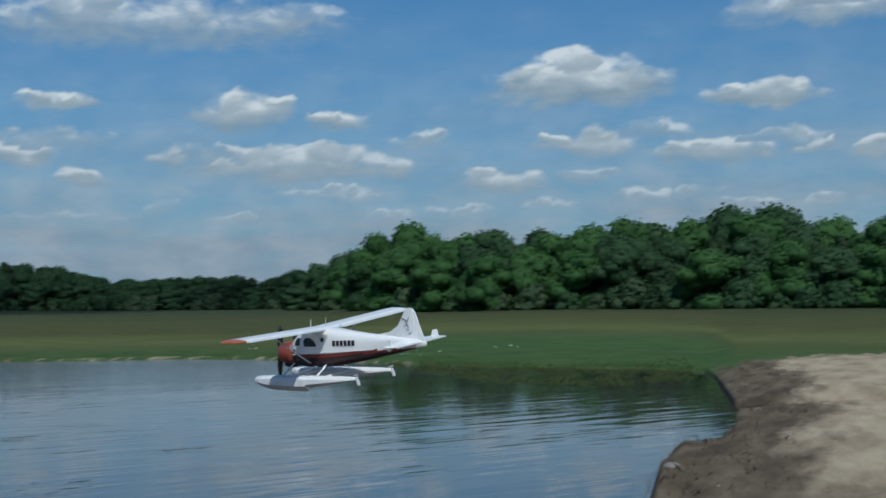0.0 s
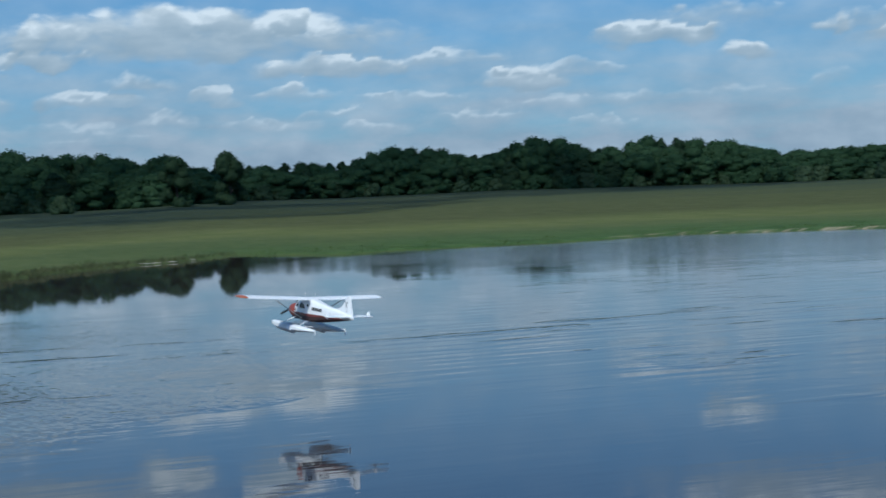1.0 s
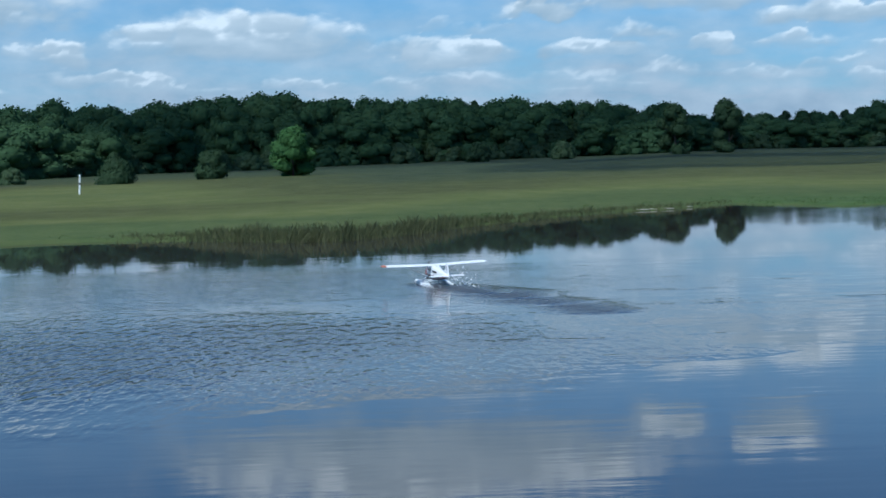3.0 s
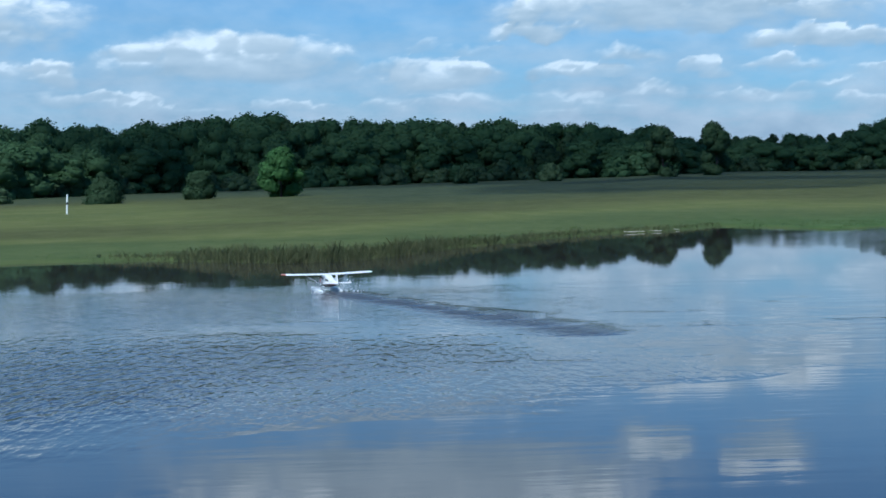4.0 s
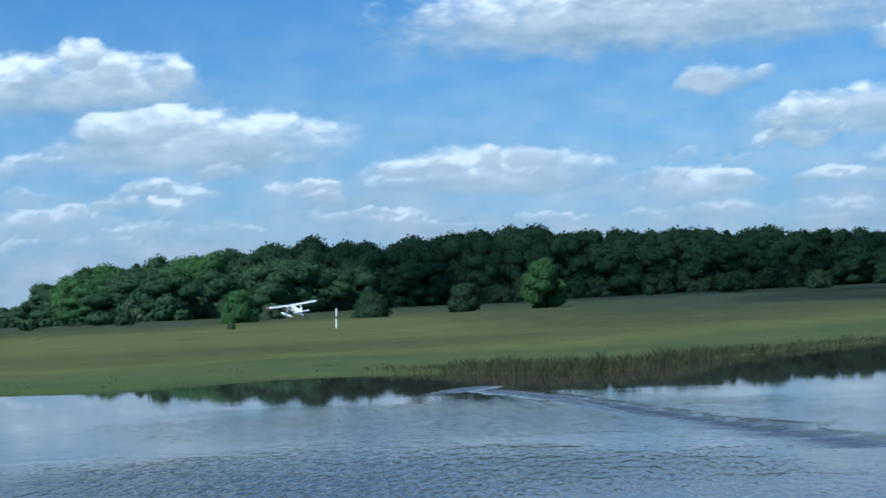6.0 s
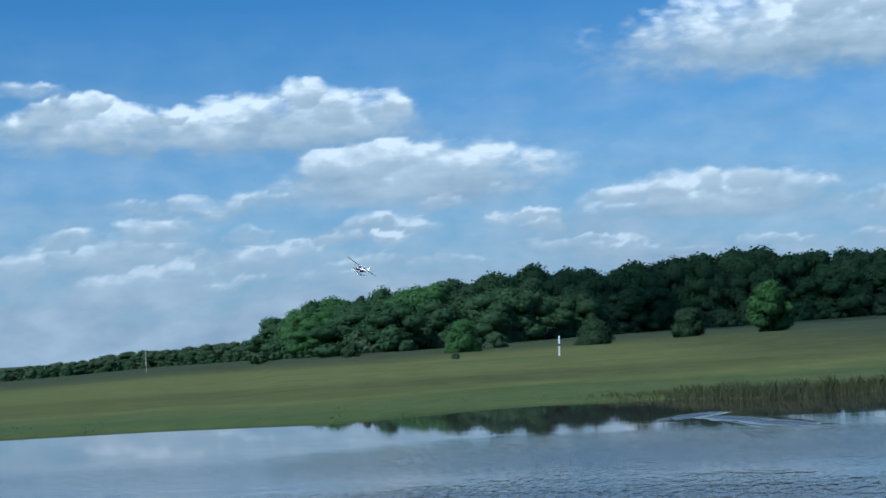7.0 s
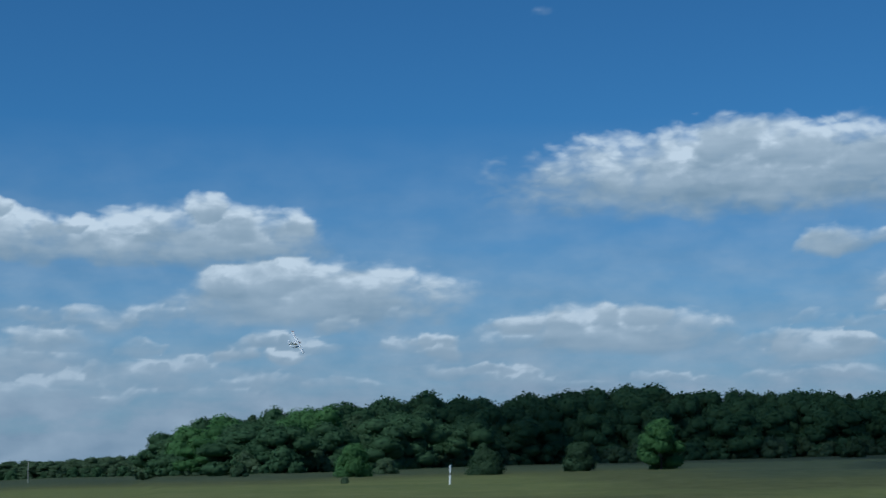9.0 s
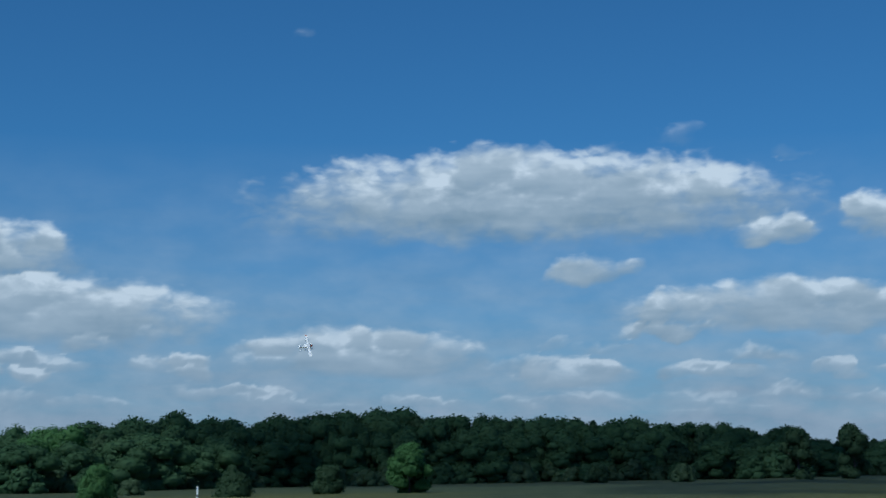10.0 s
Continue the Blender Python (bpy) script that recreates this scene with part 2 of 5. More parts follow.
def build_clouds():
    rng = random.Random(2)
    # random unseen clouds on the other sides, added for more fill light
    for _ in range(80):
        az = rng.uniform(64, 322)
        cloud(az if az < 180 else az - 360, 1.0 + 30 * rng.random() ** 1.6, rng.uniform(3, 11), rng.uniform(1.2, 4.5), rng.uniform(0.7, 1))
    azs = np.concatenate([np.arange(-180, -45, 1.5), np.arange(-45, 75, 0.18), np.arange(75, 181, 1.5)])
    els = np.concatenate([np.arange(-0.6, 18, 0.13), np.arange(18, 42, 0.8)])
    A, E = np.meshgrid(azs, els, indexing="ij")
    A, E = A.ravel(), E.ravel()
    bend = np.array([(noise.fractal(Vector((a * 0.75, e * 1.15, 0.0)), 1.0, 2.0, 4), noise.fractal(Vector((a * 0.75, e * 1.15, 9.0)), 1.0, 2.0, 4)) for a, e in zip(A, E)])
    X, Y = A + bend[:, 0] * 0.55, E + bend[:, 1] * 0.28
    D, S, T, H = np.full(len(A), -1.0), np.zeros(len(A)), np.ones(len(A)), np.zeros(len(A))
    k = len(els)

    def swell(x, y, rx, ry, dense, whole, flat, front):
        """One heaped head, or the flat body, of a cloud; front: how far it stands out before what is there."""
        i, j = np.searchsorted(azs, (x - rx * 1.6 - 1, x + rx * 1.6 + 1)) * k
        if i == j:
            return
        cut = slice(i, j)
        u, v = (X[cut] - x) / rx, (Y[cut] - y) / ry
        env = dense * (1 - np.abs(u) ** 2.2 - np.maximum(v, -flat * v) ** 2)
        f = np.clip((env + front * (env > 0) - D[cut]) * 3 + 0.5, 0, 1)
        az, base, half, high, share = whole
        up = (Y[cut] - base) / high
        S[cut] += (np.clip(up * 1.5 - 0.5, -1, 1) - S[cut]) * f
        H[cut] += (np.clip(v, -1, 1) - H[cut]) * f
        T[cut] += (share - T[cut]) * f
        D[cut] = np.maximum(D[cut], np.maximum(env, -1))

    # the wide clouds first, the small ones in front of them
    for az, base, half, high, dense in sorted(CLOUDS, key=lambda c: -c[2]):
        whole = (az, base, half, high, min(1.0, 0.12 + 0.98 * dense))
        d = max(0.6, dense)
        swell(az, base + high * 0.26, half * 1.1, high * 0.66, d, whole, 2.2, 0.35 if half < 1.7 else 0.0)
        if dense < 0.2:
            continue
        for _ in range(int(min(11, max(2, 2.2 * half / high)))):
            u = rng.uniform(-0.8, 0.8)
            dome = math.sqrt(1 - u * u) * rng.uniform(0.8, 1.1)
            ry = high * rng.uniform(0.24, 0.4) * (0.6 + 0.4 * dome)
            swell(az + u * half, base + high * dome - ry, ry * rng.uniform(1.3, 2.1), ry, d * rng.uniform(0.85, 1.05), whole, 1.0, 0.35 if half < 1.7 else 0.12)
    R = 4200.0
    ar, er = np.radians(A), np.radians(E)
    verts = np.stack([np.sin(ar) * np.cos(er), np.cos(ar) * np.cos(er), np.sin(er)], 1) * R
    n = len(azs)
    i, j = np.meshgrid(np.arange(n - 1), np.arange(k - 1), indexing="ij")
    q = (i * k + j).ravel()
    faces = np.stack([q, q + k, q + k + 1, q + 1], 1)
    me = bpy.data.meshes.new("backdrop")
    me.vertices.add(len(verts))
    me.vertices.foreach_set("co", verts.astype(np.float32).ravel())
    me.loops.add(faces.size)
    me.loops.foreach_set("vertex_index", faces.astype(np.int32).ravel())
    me.polygons.add(len(faces))
    me.polygons.foreach_set("loop_start", np.arange(0, faces.size, 4, dtype=np.int32))
    me.update(calc_edges=True)
    uv = me.uv_layers.new(name="angles")
    uv.data.foreach_set("uv", np.stack([A, E], 1)[faces.ravel()].astype(np.float32).ravel())
    for name, values in (("cover", D), ("rise", S), ("heap", H), ("thick", T)):
        me.attributes.new(name, "FLOAT", "POINT").data.foreach_set("value", values.astype(np.float32))
    me.materials.append(cloud_material())
    ob = new("backdrop", me)
    return tagged(ob, "distant sky with scattered white cumulus clouds", "sky", kind="structure")


build_clouds()

# ---- materials ----
def mat(name, stops, scale=1.0, rough=0.6, metal=0.0, bump=0.0, bump_scale=20.0, island=0.0, coat=0.0, spec=0.5, stretch=(1, 1, 1), fine=None):
    """A surface whose colour wanders between the stops by noise at two scales, with fine relief."""
    m = bpy.data.materials.new(name)
    m.use_nodes = True
    nt = m.node_tree
    p = nt.nodes["Principled BSDF"]
    tc = nt.nodes.new("ShaderNodeTexCoord")
    mp = wired(nt, nt.nodes.new("ShaderNodeMapping"), [tc.outputs["Object"], (0, 0, 0), (0, 0, 0), stretch])
    big = wired(nt, nt.nodes.new("ShaderNodeTexNoise"), [mp.outputs[0]])
    big.inputs["Scale"].default_value, big.inputs["Detail"].default_value = scale, 5.0
    small = wired(nt, nt.nodes.new("ShaderNodeTexNoise"), [mp.outputs[0]])
    small.inputs["Scale"].default_value, small.inputs["Detail"].default_value = fine or scale * 9, 4.0
    mean = wired(nt, nt.nodes.new("ShaderNodeMath"), [small.outputs[0], 0.4, big.outputs[0]])
    mean.operation = "MULTIPLY_ADD"
    last = mean.outputs[0]
    if island:
        geo = nt.nodes.new("ShaderNodeNewGeometry")
        more = wired(nt, nt.nodes.new("ShaderNodeMath"), [geo.outputs["Random Per Island"], island, last])
        more.operation = "MULTIPLY_ADD"
        info = nt.nodes.new("ShaderNodeObjectInfo")
        more2 = wired(nt, nt.nodes.new("ShaderNodeMath"), [info.outputs["Random"], island, more.outputs[0]])
        more2.operation = "MULTIPLY_ADD"
        last = more2.outputs[0]
    rng = wired(nt, nt.nodes.new("ShaderNodeMapRange"), [last, 0.42, 0.98 + 1.0 * island, 0.0, 1.0])
    ramp = nt.nodes.new("ShaderNodeValToRGB")
    nt.links.new(rng.outputs[0], ramp.inputs[0])
    els = ramp.color_ramp.elements
    while len(els) < len(stops):
        els.new(0.5)
    for i, c in enumerate(stops):
        els[i].position = i / max(1, len(stops) - 1)
        els[i].color = (*c, 1)
    nt.links.new(ramp.outputs[0], p.inputs["Base Color"])
    p.inputs["Roughness"].default_value, p.inputs["Metallic"].default_value = rough, metal
    p.inputs["Coat Weight"].default_value, p.inputs["Specular IOR Level"].default_value = coat, spec
    if bump:
        bt = wired(nt, nt.nodes.new("ShaderNodeTexNoise"), [mp.outputs[0]])
        bt.inputs["Scale"].default_value, bt.inputs["Detail"].default_value = bump_scale, 6.0
        bn = nt.nodes.new("ShaderNodeBump")
        bn.inputs["Distance"].default_value = bump
        nt.links.new(bt.outputs[0], bn.inputs["Height"])
        nt.links.new(bn.outputs[0], p.inputs["Normal"])
    return m


def leafy(m):
    """Lets part of the light through the leaves."""
    nt = m.node_tree
    bsdf = nt.nodes["Principled BSDF"]
    colour = bsdf.inputs["Base Color"].links[0].from_socket
    tr = wired(nt, nt.nodes.new("ShaderNodeBsdfTranslucent"), [colour])
    mx = wired(nt, nt.nodes.new("ShaderNodeMixShader"), [0.5, bsdf.outputs[0], tr.outputs[0]])
    nt.links.new(mx.outputs[0], nt.nodes["Material Output"].inputs["Surface"])
    return m


M_LEAF = mat("oak_leaves", [(0.046, 0.1, 0.047), (0.064, 0.128, 0.06), (0.088, 0.16, 0.075)], 0.25, 0.75, island=0.35, spec=0.1)
M_LEAF_LIGHT = mat("fresh_leaves", [(0.06, 0.142, 0.048), (0.08, 0.178, 0.06), (0.104, 0.215, 0.075)], 0.3, 0.7, island=0.35, spec=0.1)
M_CEDAR = mat("cedar_needles", [(0.035, 0.07, 0.035), (0.05, 0.095, 0.045), (0.065, 0.115, 0.055)], 0.4, 0.75, island=0.35, spec=0.2)
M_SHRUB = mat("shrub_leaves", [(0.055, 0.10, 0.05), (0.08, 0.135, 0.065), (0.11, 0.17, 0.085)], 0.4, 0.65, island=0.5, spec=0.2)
M_BARK = mat("bark", [(0.05, 0.042, 0.034), (0.13, 0.11, 0.09)], 3.0, 0.9, bump=0.02, bump_scale=14, stretch=(1, 1, 0.2))
M_REED = mat("reed_blades", [(0.07, 0.085, 0.035), (0.12, 0.135, 0.06), (0.2, 0.2, 0.1)], 0.6, 0.7, island=0.6, spec=0.2)
M_GRASS = mat("grass_blades", [(0.065, 0.11, 0.032), (0.09, 0.14, 0.042), (0.125, 0.155, 0.055)], 0.25, 0.7, island=0.5, spec=0.2)
M_WHITE = mat("white_film", [(0.9, 0.9, 0.9), (0.94, 0.94, 0.94)], 3.0, 0.28, coat=0.3)
M_RED = mat("brick_red_paint", [(0.17, 0.035, 0.028), (0.22, 0.045, 0.035)], 3.0, 0.3, coat=0.3)
M_ORANGE = mat("orange_red_paint", [(0.4, 0.11, 0.05), (0.48, 0.145, 0.065)], 3.0, 0.35, coat=0.2)
M_COWL = mat("rust_red_paint", [(0.26, 0.055, 0.035), (0.33, 0.075, 0.045)], 3.0, 0.35, coat=0.2)
M_DARK = mat("dark_belly_paint", [(0.03, 0.014, 0.014), (0.05, 0.022, 0.02)], 3.0, 0.35, coat=0.2)
M_BLACK = mat("black_plastic", [(0.012, 0.012, 0.013), (0.03, 0.03, 0.032)], 6.0, 0.4)
M_GLASS = mat("smoked_window", [(0.015, 0.018, 0.022), (0.03, 0.035, 0.04)], 2.0, 0.08, coat=0.5)
M_METAL = mat("grey_strut_metal", [(0.55, 0.56, 0.57), (0.68, 0.68, 0.68)], 8.0, 0.35, metal=0.2)
M_POST = mat("white_post_paint", [(0.82, 0.82, 0.8), (0.9, 0.9, 0.88)], 4.0, 0.5)
M_POSTBAND = mat("dark_post_band", [(0.05, 0.05, 0.05), (0.1, 0.1, 0.1)], 6.0, 0.6)
M_YELLOW = mat("yellow_foam", [(0.62, 0.66, 0.1), (0.74, 0.78, 0.2)], 12.0, 0.7, bump=0.002, bump_scale=60)
M_WOOD = mat("weathered_wood", [(0.16, 0.12, 0.09), (0.4, 0.33, 0.27)], 10.0, 0.8, bump=0.003, bump_scale=60, stretch=(1, 1, 0.15))
M_STONE = mat("shore_stone", [(0.1, 0.09, 0.08), (0.3, 0.27, 0.23)], 5.0, 0.85, island=0.4)
M_TWIG = mat("dead_twigs", [(0.05, 0.04, 0.03), (0.16, 0.12, 0.08)], 5.0, 0.9)
M_FLOWER = mat("white_blossom", [(0.6, 0.6, 0.52), (0.8, 0.8, 0.74)], 5.0, 0.8)
M_SPRAY = mat("spray_drops", [(0.75, 0.8, 0.85), (0.9, 0.93, 0.95)], 5.0, 0.25)

for _m in (M_LEAF, M_LEAF_LIGHT, M_CEDAR, M_SHRUB, M_REED, M_GRASS):
    leafy(_m)


def ground_material():
    """Meadow, bare sand and wet mud on one sheet, told apart by the share of each at every place."""
    m = bpy.data.materials.new("meadow_and_sand")
    m.use_nodes = True
    nt = m.node_tree
    p = nt.nodes["Principled BSDF"]
    tc = nt.nodes.new("ShaderNodeTexCoord")

    def nz(scale, detail, stretch=(1, 1, 1), turn=0.0):
        way = wired(nt, nt.nodes.new("ShaderNodeMapping"), [tc.outputs["Object"], (0, 0, 0), (0, 0, radians(turn)), (1, 1, 1)])
        mp = wired(nt, nt.nodes.new("ShaderNodeMapping"), [way.outputs[0], (0, 0, 0), (0, 0, 0), stretch])
        n = wired(nt, nt.nodes.new("ShaderNodeTexNoise"), [mp.outputs[0]])
        n.inputs["Scale"].default_value, n.inputs["Detail"].default_value, n.inputs["Roughness"].default_value = scale, detail, 0.6
        return n.outputs[0]

    def ramp(fac, stops, lo, hi):
        r = wired(nt, nt.nodes.new("ShaderNodeMapRange"), [fac, lo, hi, 0.0, 1.0])
        c = nt.nodes.new("ShaderNodeValToRGB")
        nt.links.new(r.outputs[0], c.inputs[0])
        while len(c.color_ramp.elements) < len(stops):
            c.color_ramp.elements.new(0.5)
        for i, s in enumerate(stops):
            c.color_ramp.elements[i].position = i / (len(stops) - 1)
            c.color_ramp.elements[i].color = (*s, 1)
        return c.outputs[0]

    def mix(fac, a, b):
        n = nt.nodes.new("ShaderNodeMix")
        n.data_type = "RGBA"
        for i, v in ((0, fac), (6, a), (7, b)):
            nt.links.new(v, n.inputs[i])
        return n.outputs[2]

    def math2(op, a, b, c=None):
        n = wired(nt, nt.nodes.new("ShaderNodeMath"), [a, b, c])
        n.operation, n.use_clamp = op, True
        return n.outputs[0]

    green = ramp(nz(0.06, 6, (0.22, 1.2, 1)), [(0.07, 0.095, 0.028), (0.095, 0.118, 0.036), (0.13, 0.142, 0.05)], 0.36, 0.64)
    tuft = ramp(nz(1.3, 6, (1, 0.4, 1)), [(0.045, 0.072, 0.022), (0.072, 0.095, 0.03), (0.105, 0.118, 0.042)], 0.35, 0.7)
    grass = mix(math2("MULTIPLY", nz(0.4, 4), 1.0), green, tuft)
    a_dry_shade = nt.nodes.new("ShaderNodeAttribute")
    a_dry_shade.attribute_name = "dry_shade"
    d1 = wired(nt, nt.nodes.new("ShaderNodeMath"), [nz(0.05, 6, (0.3, 1.0, 1)), 0.9, -0.45])
    d1.operation = "MULTIPLY_ADD"
    d2 = wired(nt, nt.nodes.new("ShaderNodeMath"), [d1.outputs[0], a_dry_shade.outputs["Fac"]])

    def share(lo, hi, most):
        return wired(nt, nt.nodes.new("ShaderNodeMapRange"), [d2.outputs[0], lo, hi, 0.0, most]).outputs[0]

    lush = ramp(nz(0.9, 6, (1, 0.5, 1)), [(0.042, 0.085, 0.022), (0.06, 0.11, 0.03), (0.085, 0.135, 0.04)], 0.35, 0.68)
    olive = ramp(nz(0.7, 6, (1, 0.5, 1)), [(0.058, 0.068, 0.02), (0.078, 0.085, 0.027), (0.1, 0.103, 0.038)], 0.35, 0.68)
    gold = ramp(nz(0.6, 6, (1, 0.5, 1)), [(0.1, 0.115, 0.03), (0.13, 0.14, 0.04), (0.155, 0.158, 0.055)], 0.35, 0.68)
    # darkest meadow tone, with the shade before the wood put into its colour
    heath_shade = ramp(nz(0.5, 6, (1, 0.5, 1)), [(0.03, 0.045, 0.021), (0.046, 0.061, 0.029), (0.066, 0.078, 0.04)], 0.35, 0.68)
    grass = mix(share(0.1, -0.35, 1.0), grass, lush)
    grass = mix(share(0.2, 0.42, 0.75), grass, gold)
    grass = mix(share(0.5, 0.85, 1.0), grass, olive)
    grass = mix(share(1.05, 1.5, 0.95), grass, heath_shade)
    sand = ramp(nz(1.6, 9, (0.25, 1, 1), -34), [(0.29, 0.225, 0.15), (0.41, 0.33, 0.225), (0.5, 0.41, 0.29)], 0.34, 0.66)
    mud = ramp(nz(2.4, 9, (0.25, 1, 1), -34), [(0.075, 0.057, 0.037), (0.135, 0.104, 0.068), (0.21, 0.165, 0.112)], 0.34, 0.68)
    a_sand, a_mud = nt.nodes.new("ShaderNodeAttribute"), nt.nodes.new("ShaderNodeAttribute")
    a_sand.attribute_name, a_mud.attribute_name = "sand", "mud"
    edge = nz(1.5, 8, (0.22, 1, 1), -34)
    n1 = wired(nt, nt.nodes.new("ShaderNodeMath"), [edge, 1.2, -0.6])
    n1.operation = "MULTIPLY_ADD"
    n2 = wired(nt, nt.nodes.new("ShaderNodeMath"), [n1.outputs[0], a_mud.outputs["Fac"]])
    n3 = wired(nt, nt.nodes.new("ShaderNodeMapRange"), [n2.outputs[0], 0.35, 0.6, 0.0, 1.0])
    bare = mix(n3.outputs[0], sand, mud)
    n4 = wired(nt, nt.nodes.new("ShaderNodeMath"), [n1.outputs[0], a_sand.outputs["Fac"]])
    n5 = wired(nt, nt.nodes.new("ShaderNodeMapRange"), [n4.outputs[0], 0.4, 0.6, 0.0, 1.0])
    nt.links.new(mix(n5.outputs[0], grass, bare), p.inputs["Base Color"])
    p.inputs["Roughness"].default_value, p.inputs["Specular IOR Level"].default_value = 0.9, 0.15
    bn = nt.nodes.new("ShaderNodeBump")
    bn.inputs["Distance"].default_value = 0.06
    nt.links.new(nz(4.0, 8, (0.3, 1, 1), -34), bn.inputs["Height"])
    nt.links.new(bn.outputs[0], p.inputs["Normal"])
    return m


def water_material(name="pond_water", stir=0.0):
    """Still pond water: murky, mirror-like, with patches of fine ripples where the wind touches it."""
    m = bpy.data.materials.new(name)
    m.use_nodes = True
    nt = m.node_tree
    p = nt.nodes["Principled BSDF"]
    p.inputs["Base Color"].default_value = (0.046, 0.04, 0.039, 1)
    p.inputs["Roughness"].default_value, p.inputs["IOR"].default_value = 0.02, 1.333
    place_on = nt.nodes.new("ShaderNodeNewGeometry").outputs["Position"]

    def nz(scale, detail, stretch):
        mp = wired(nt, nt.nodes.new("ShaderNodeMapping"), [place_on, (0, 0, 0), (0, 0, 0), stretch])
        n = wired(nt, nt.nodes.new("ShaderNodeTexNoise"), [mp.outputs[0]])
        n.inputs["Scale"].default_value, n.inputs["Detail"].default_value = scale, detail
        return n.outputs[0]

    def m2(op, a, b, c=None, clamp=False):
        n = wired(nt, nt.nodes.new("ShaderNodeMath"), [a, b, c])
        n.operation, n.use_clamp = op, clamp
        return n.outputs[0]

    def zone(loc, turn, size, wobble, lo, hi):
        m1 = wired(nt, nt.nodes.new("ShaderNodeMapping"), [place_on, loc, (0, 0, radians(turn)), (1, 1, 1)])
        m2_ = wired(nt, nt.nodes.new("ShaderNodeMapping"), [m1.outputs[0], (0, 0, 0), (0, 0, 0), size])
        ln = nt.nodes.new("ShaderNodeVectorMath")
        ln.operation = "LENGTH"
        nt.links.new(m2_.outputs[0], ln.inputs[0])
        return wired(nt, nt.nodes.new("ShaderNodeMapRange"), [m2("MULTIPLY_ADD", nz(0.3, 5, (1, 1, 1)), wobble, ln.outputs["Value"]), lo, hi, 1.0, 0.0]).outputs[0]

    # a breeze patch that lies across the middle of the pond, and a lightly ruffled corner by the sandy spit
    gust = zone((0.92, -17.5, 0), -17, (1 / 8.5, 1 / 4.4, 1), 1.3, 1.05, 1.95)
    corner = zone((-24, -24, 0), 0, (1 / 16, 1 / 16, 1), 0.8, 0.9, 1.5)
    # the far reach of the pond lies open to the wind
    reach = zone((-31, -52, 0), 0, (1 / 17, 1 / 19, 1), 0.6, 0.95, 1.5)
    calm = wired(nt, nt.nodes.new("ShaderNodeMapRange"), [nz(0.12, 4, (1, 2.2, 1)), 0.5, 0.66, 0.0, 1.0]).outputs[0]
    away = nt.nodes.new("ShaderNodeVectorMath")
    away.operation = "LENGTH"
    nt.links.new(place_on, away.inputs[0])
    lee = wired(nt, nt.nodes.new("ShaderNodeMapRange"), [away.outputs["Value"], 31.0, 38.0, 1.0, 0.04]).outputs[0]
    ruffled = m2("ADD", m2("MULTIPLY", calm, lee), m2("MULTIPLY_ADD", reach, 2.4, m2("MULTIPLY", corner, 2.4)))
    # the open middle is livelier than the water in the lee of the far bank
    open_water = wired(nt, nt.nodes.new("ShaderNodeMapRange"), [away.outputs["Value"], 12.0, 40.0, 1.0, 0.16]).outputs[0]
    fine = m2("MULTIPLY", nz(6.5, 3, (0.22, 1.0, 1)), 0.00075)
    swell = m2("MULTIPLY", m2("ADD", m2("MULTIPLY", nz(1.1, 2, (0.3, 1.2, 1)), 0.0013), fine), open_water)
    ripple = m2("MULTIPLY", m2("MULTIPLY", nz(2.1, 2, (0.2, 1.1, 1)), ruffled), 0.0032)
    chop = m2("MULTIPLY", m2("MULTIPLY", nz(9.0, 2, (1, 0.3, 1)), gust), 0.045)
    # long-crested ripples across the middle reach, and dark cat's-paws on it
    middle = zone((-8.5, -21.5, 0), 12, (1 / 9, 1 / 6, 1), 0.7, 0.8, 1.6)
    crests = m2("MULTIPLY", m2("MULTIPLY", nz(2.1, 1, (0.14, 1.0, 1)), middle), 0.011)
    paws = m2("MULTIPLY", wired(nt, nt.nodes.new("ShaderNodeMapRange"), [nz(0.6, 3, (0.45, 1.5, 1)), 0.6, 0.7, 0.0, 1.0]).outputs[0], zone((-6, -21.0, 0), 8, (1 / 12, 1 / 7, 1), 0.7, 0.8, 1.6))
    crests = m2("MULTIPLY_ADD", m2("MULTIPLY", nz(5.0, 2, (0.45, 1.0, 1)), paws), 0.014, crests)
    # faintly ruffled water in front of the reeds
    lane = zone((3.0, -26.0, 0), 0, (1 / 7, 1 / 5.5, 1), 0.8, 0.8, 1.7)
    crests = m2("MULTIPLY_ADD", m2("MULTIPLY", nz(6.0, 2, (0.5, 1.0, 1)), lane), 0.008, crests)
    stirred = nt.nodes.new("ShaderNodeAttribute")
    stirred.attribute_name = "stir"
    rough = m2("MULTIPLY", m2("MULTIPLY", nz(9.0, 2, (1, 0.4, 1)), stirred.outputs["Fac"]), stir * 0.075)
    # wavelets too small to tell apart scatter the mirror image
    blur = m2("ADD", m2("MULTIPLY_ADD", m2("MAXIMUM", gust, m2("MULTIPLY", lane, 0.6)), 0.1, m2("MULTIPLY_ADD", m2("MAXIMUM", reach, m2("MULTIPLY", corner, 0.2)), 0.08, m2("MULTIPLY_ADD", open_water, 0.022, 0.014))), m2("MULTIPLY", stirred.outputs["Fac"], stir * 0.27))
    nt.links.new(blur, p.inputs["Roughness"])
    high = m2("ADD", m2("ADD", m2("ADD", swell, m2("ADD", crests, ripple)), chop), rough)
    bn = nt.nodes.new("ShaderNodeBump")
    bn.inputs["Distance"].default_value = 1.0
    nt.links.new(high, bn.inputs["Height"])
    nt.links.new(bn.outputs[0], p.inputs["Normal"])
    return m


M_GROUND, M_WATER, M_WAKE = ground_material(), water_material(), water_material("stirred_water", 1.0)


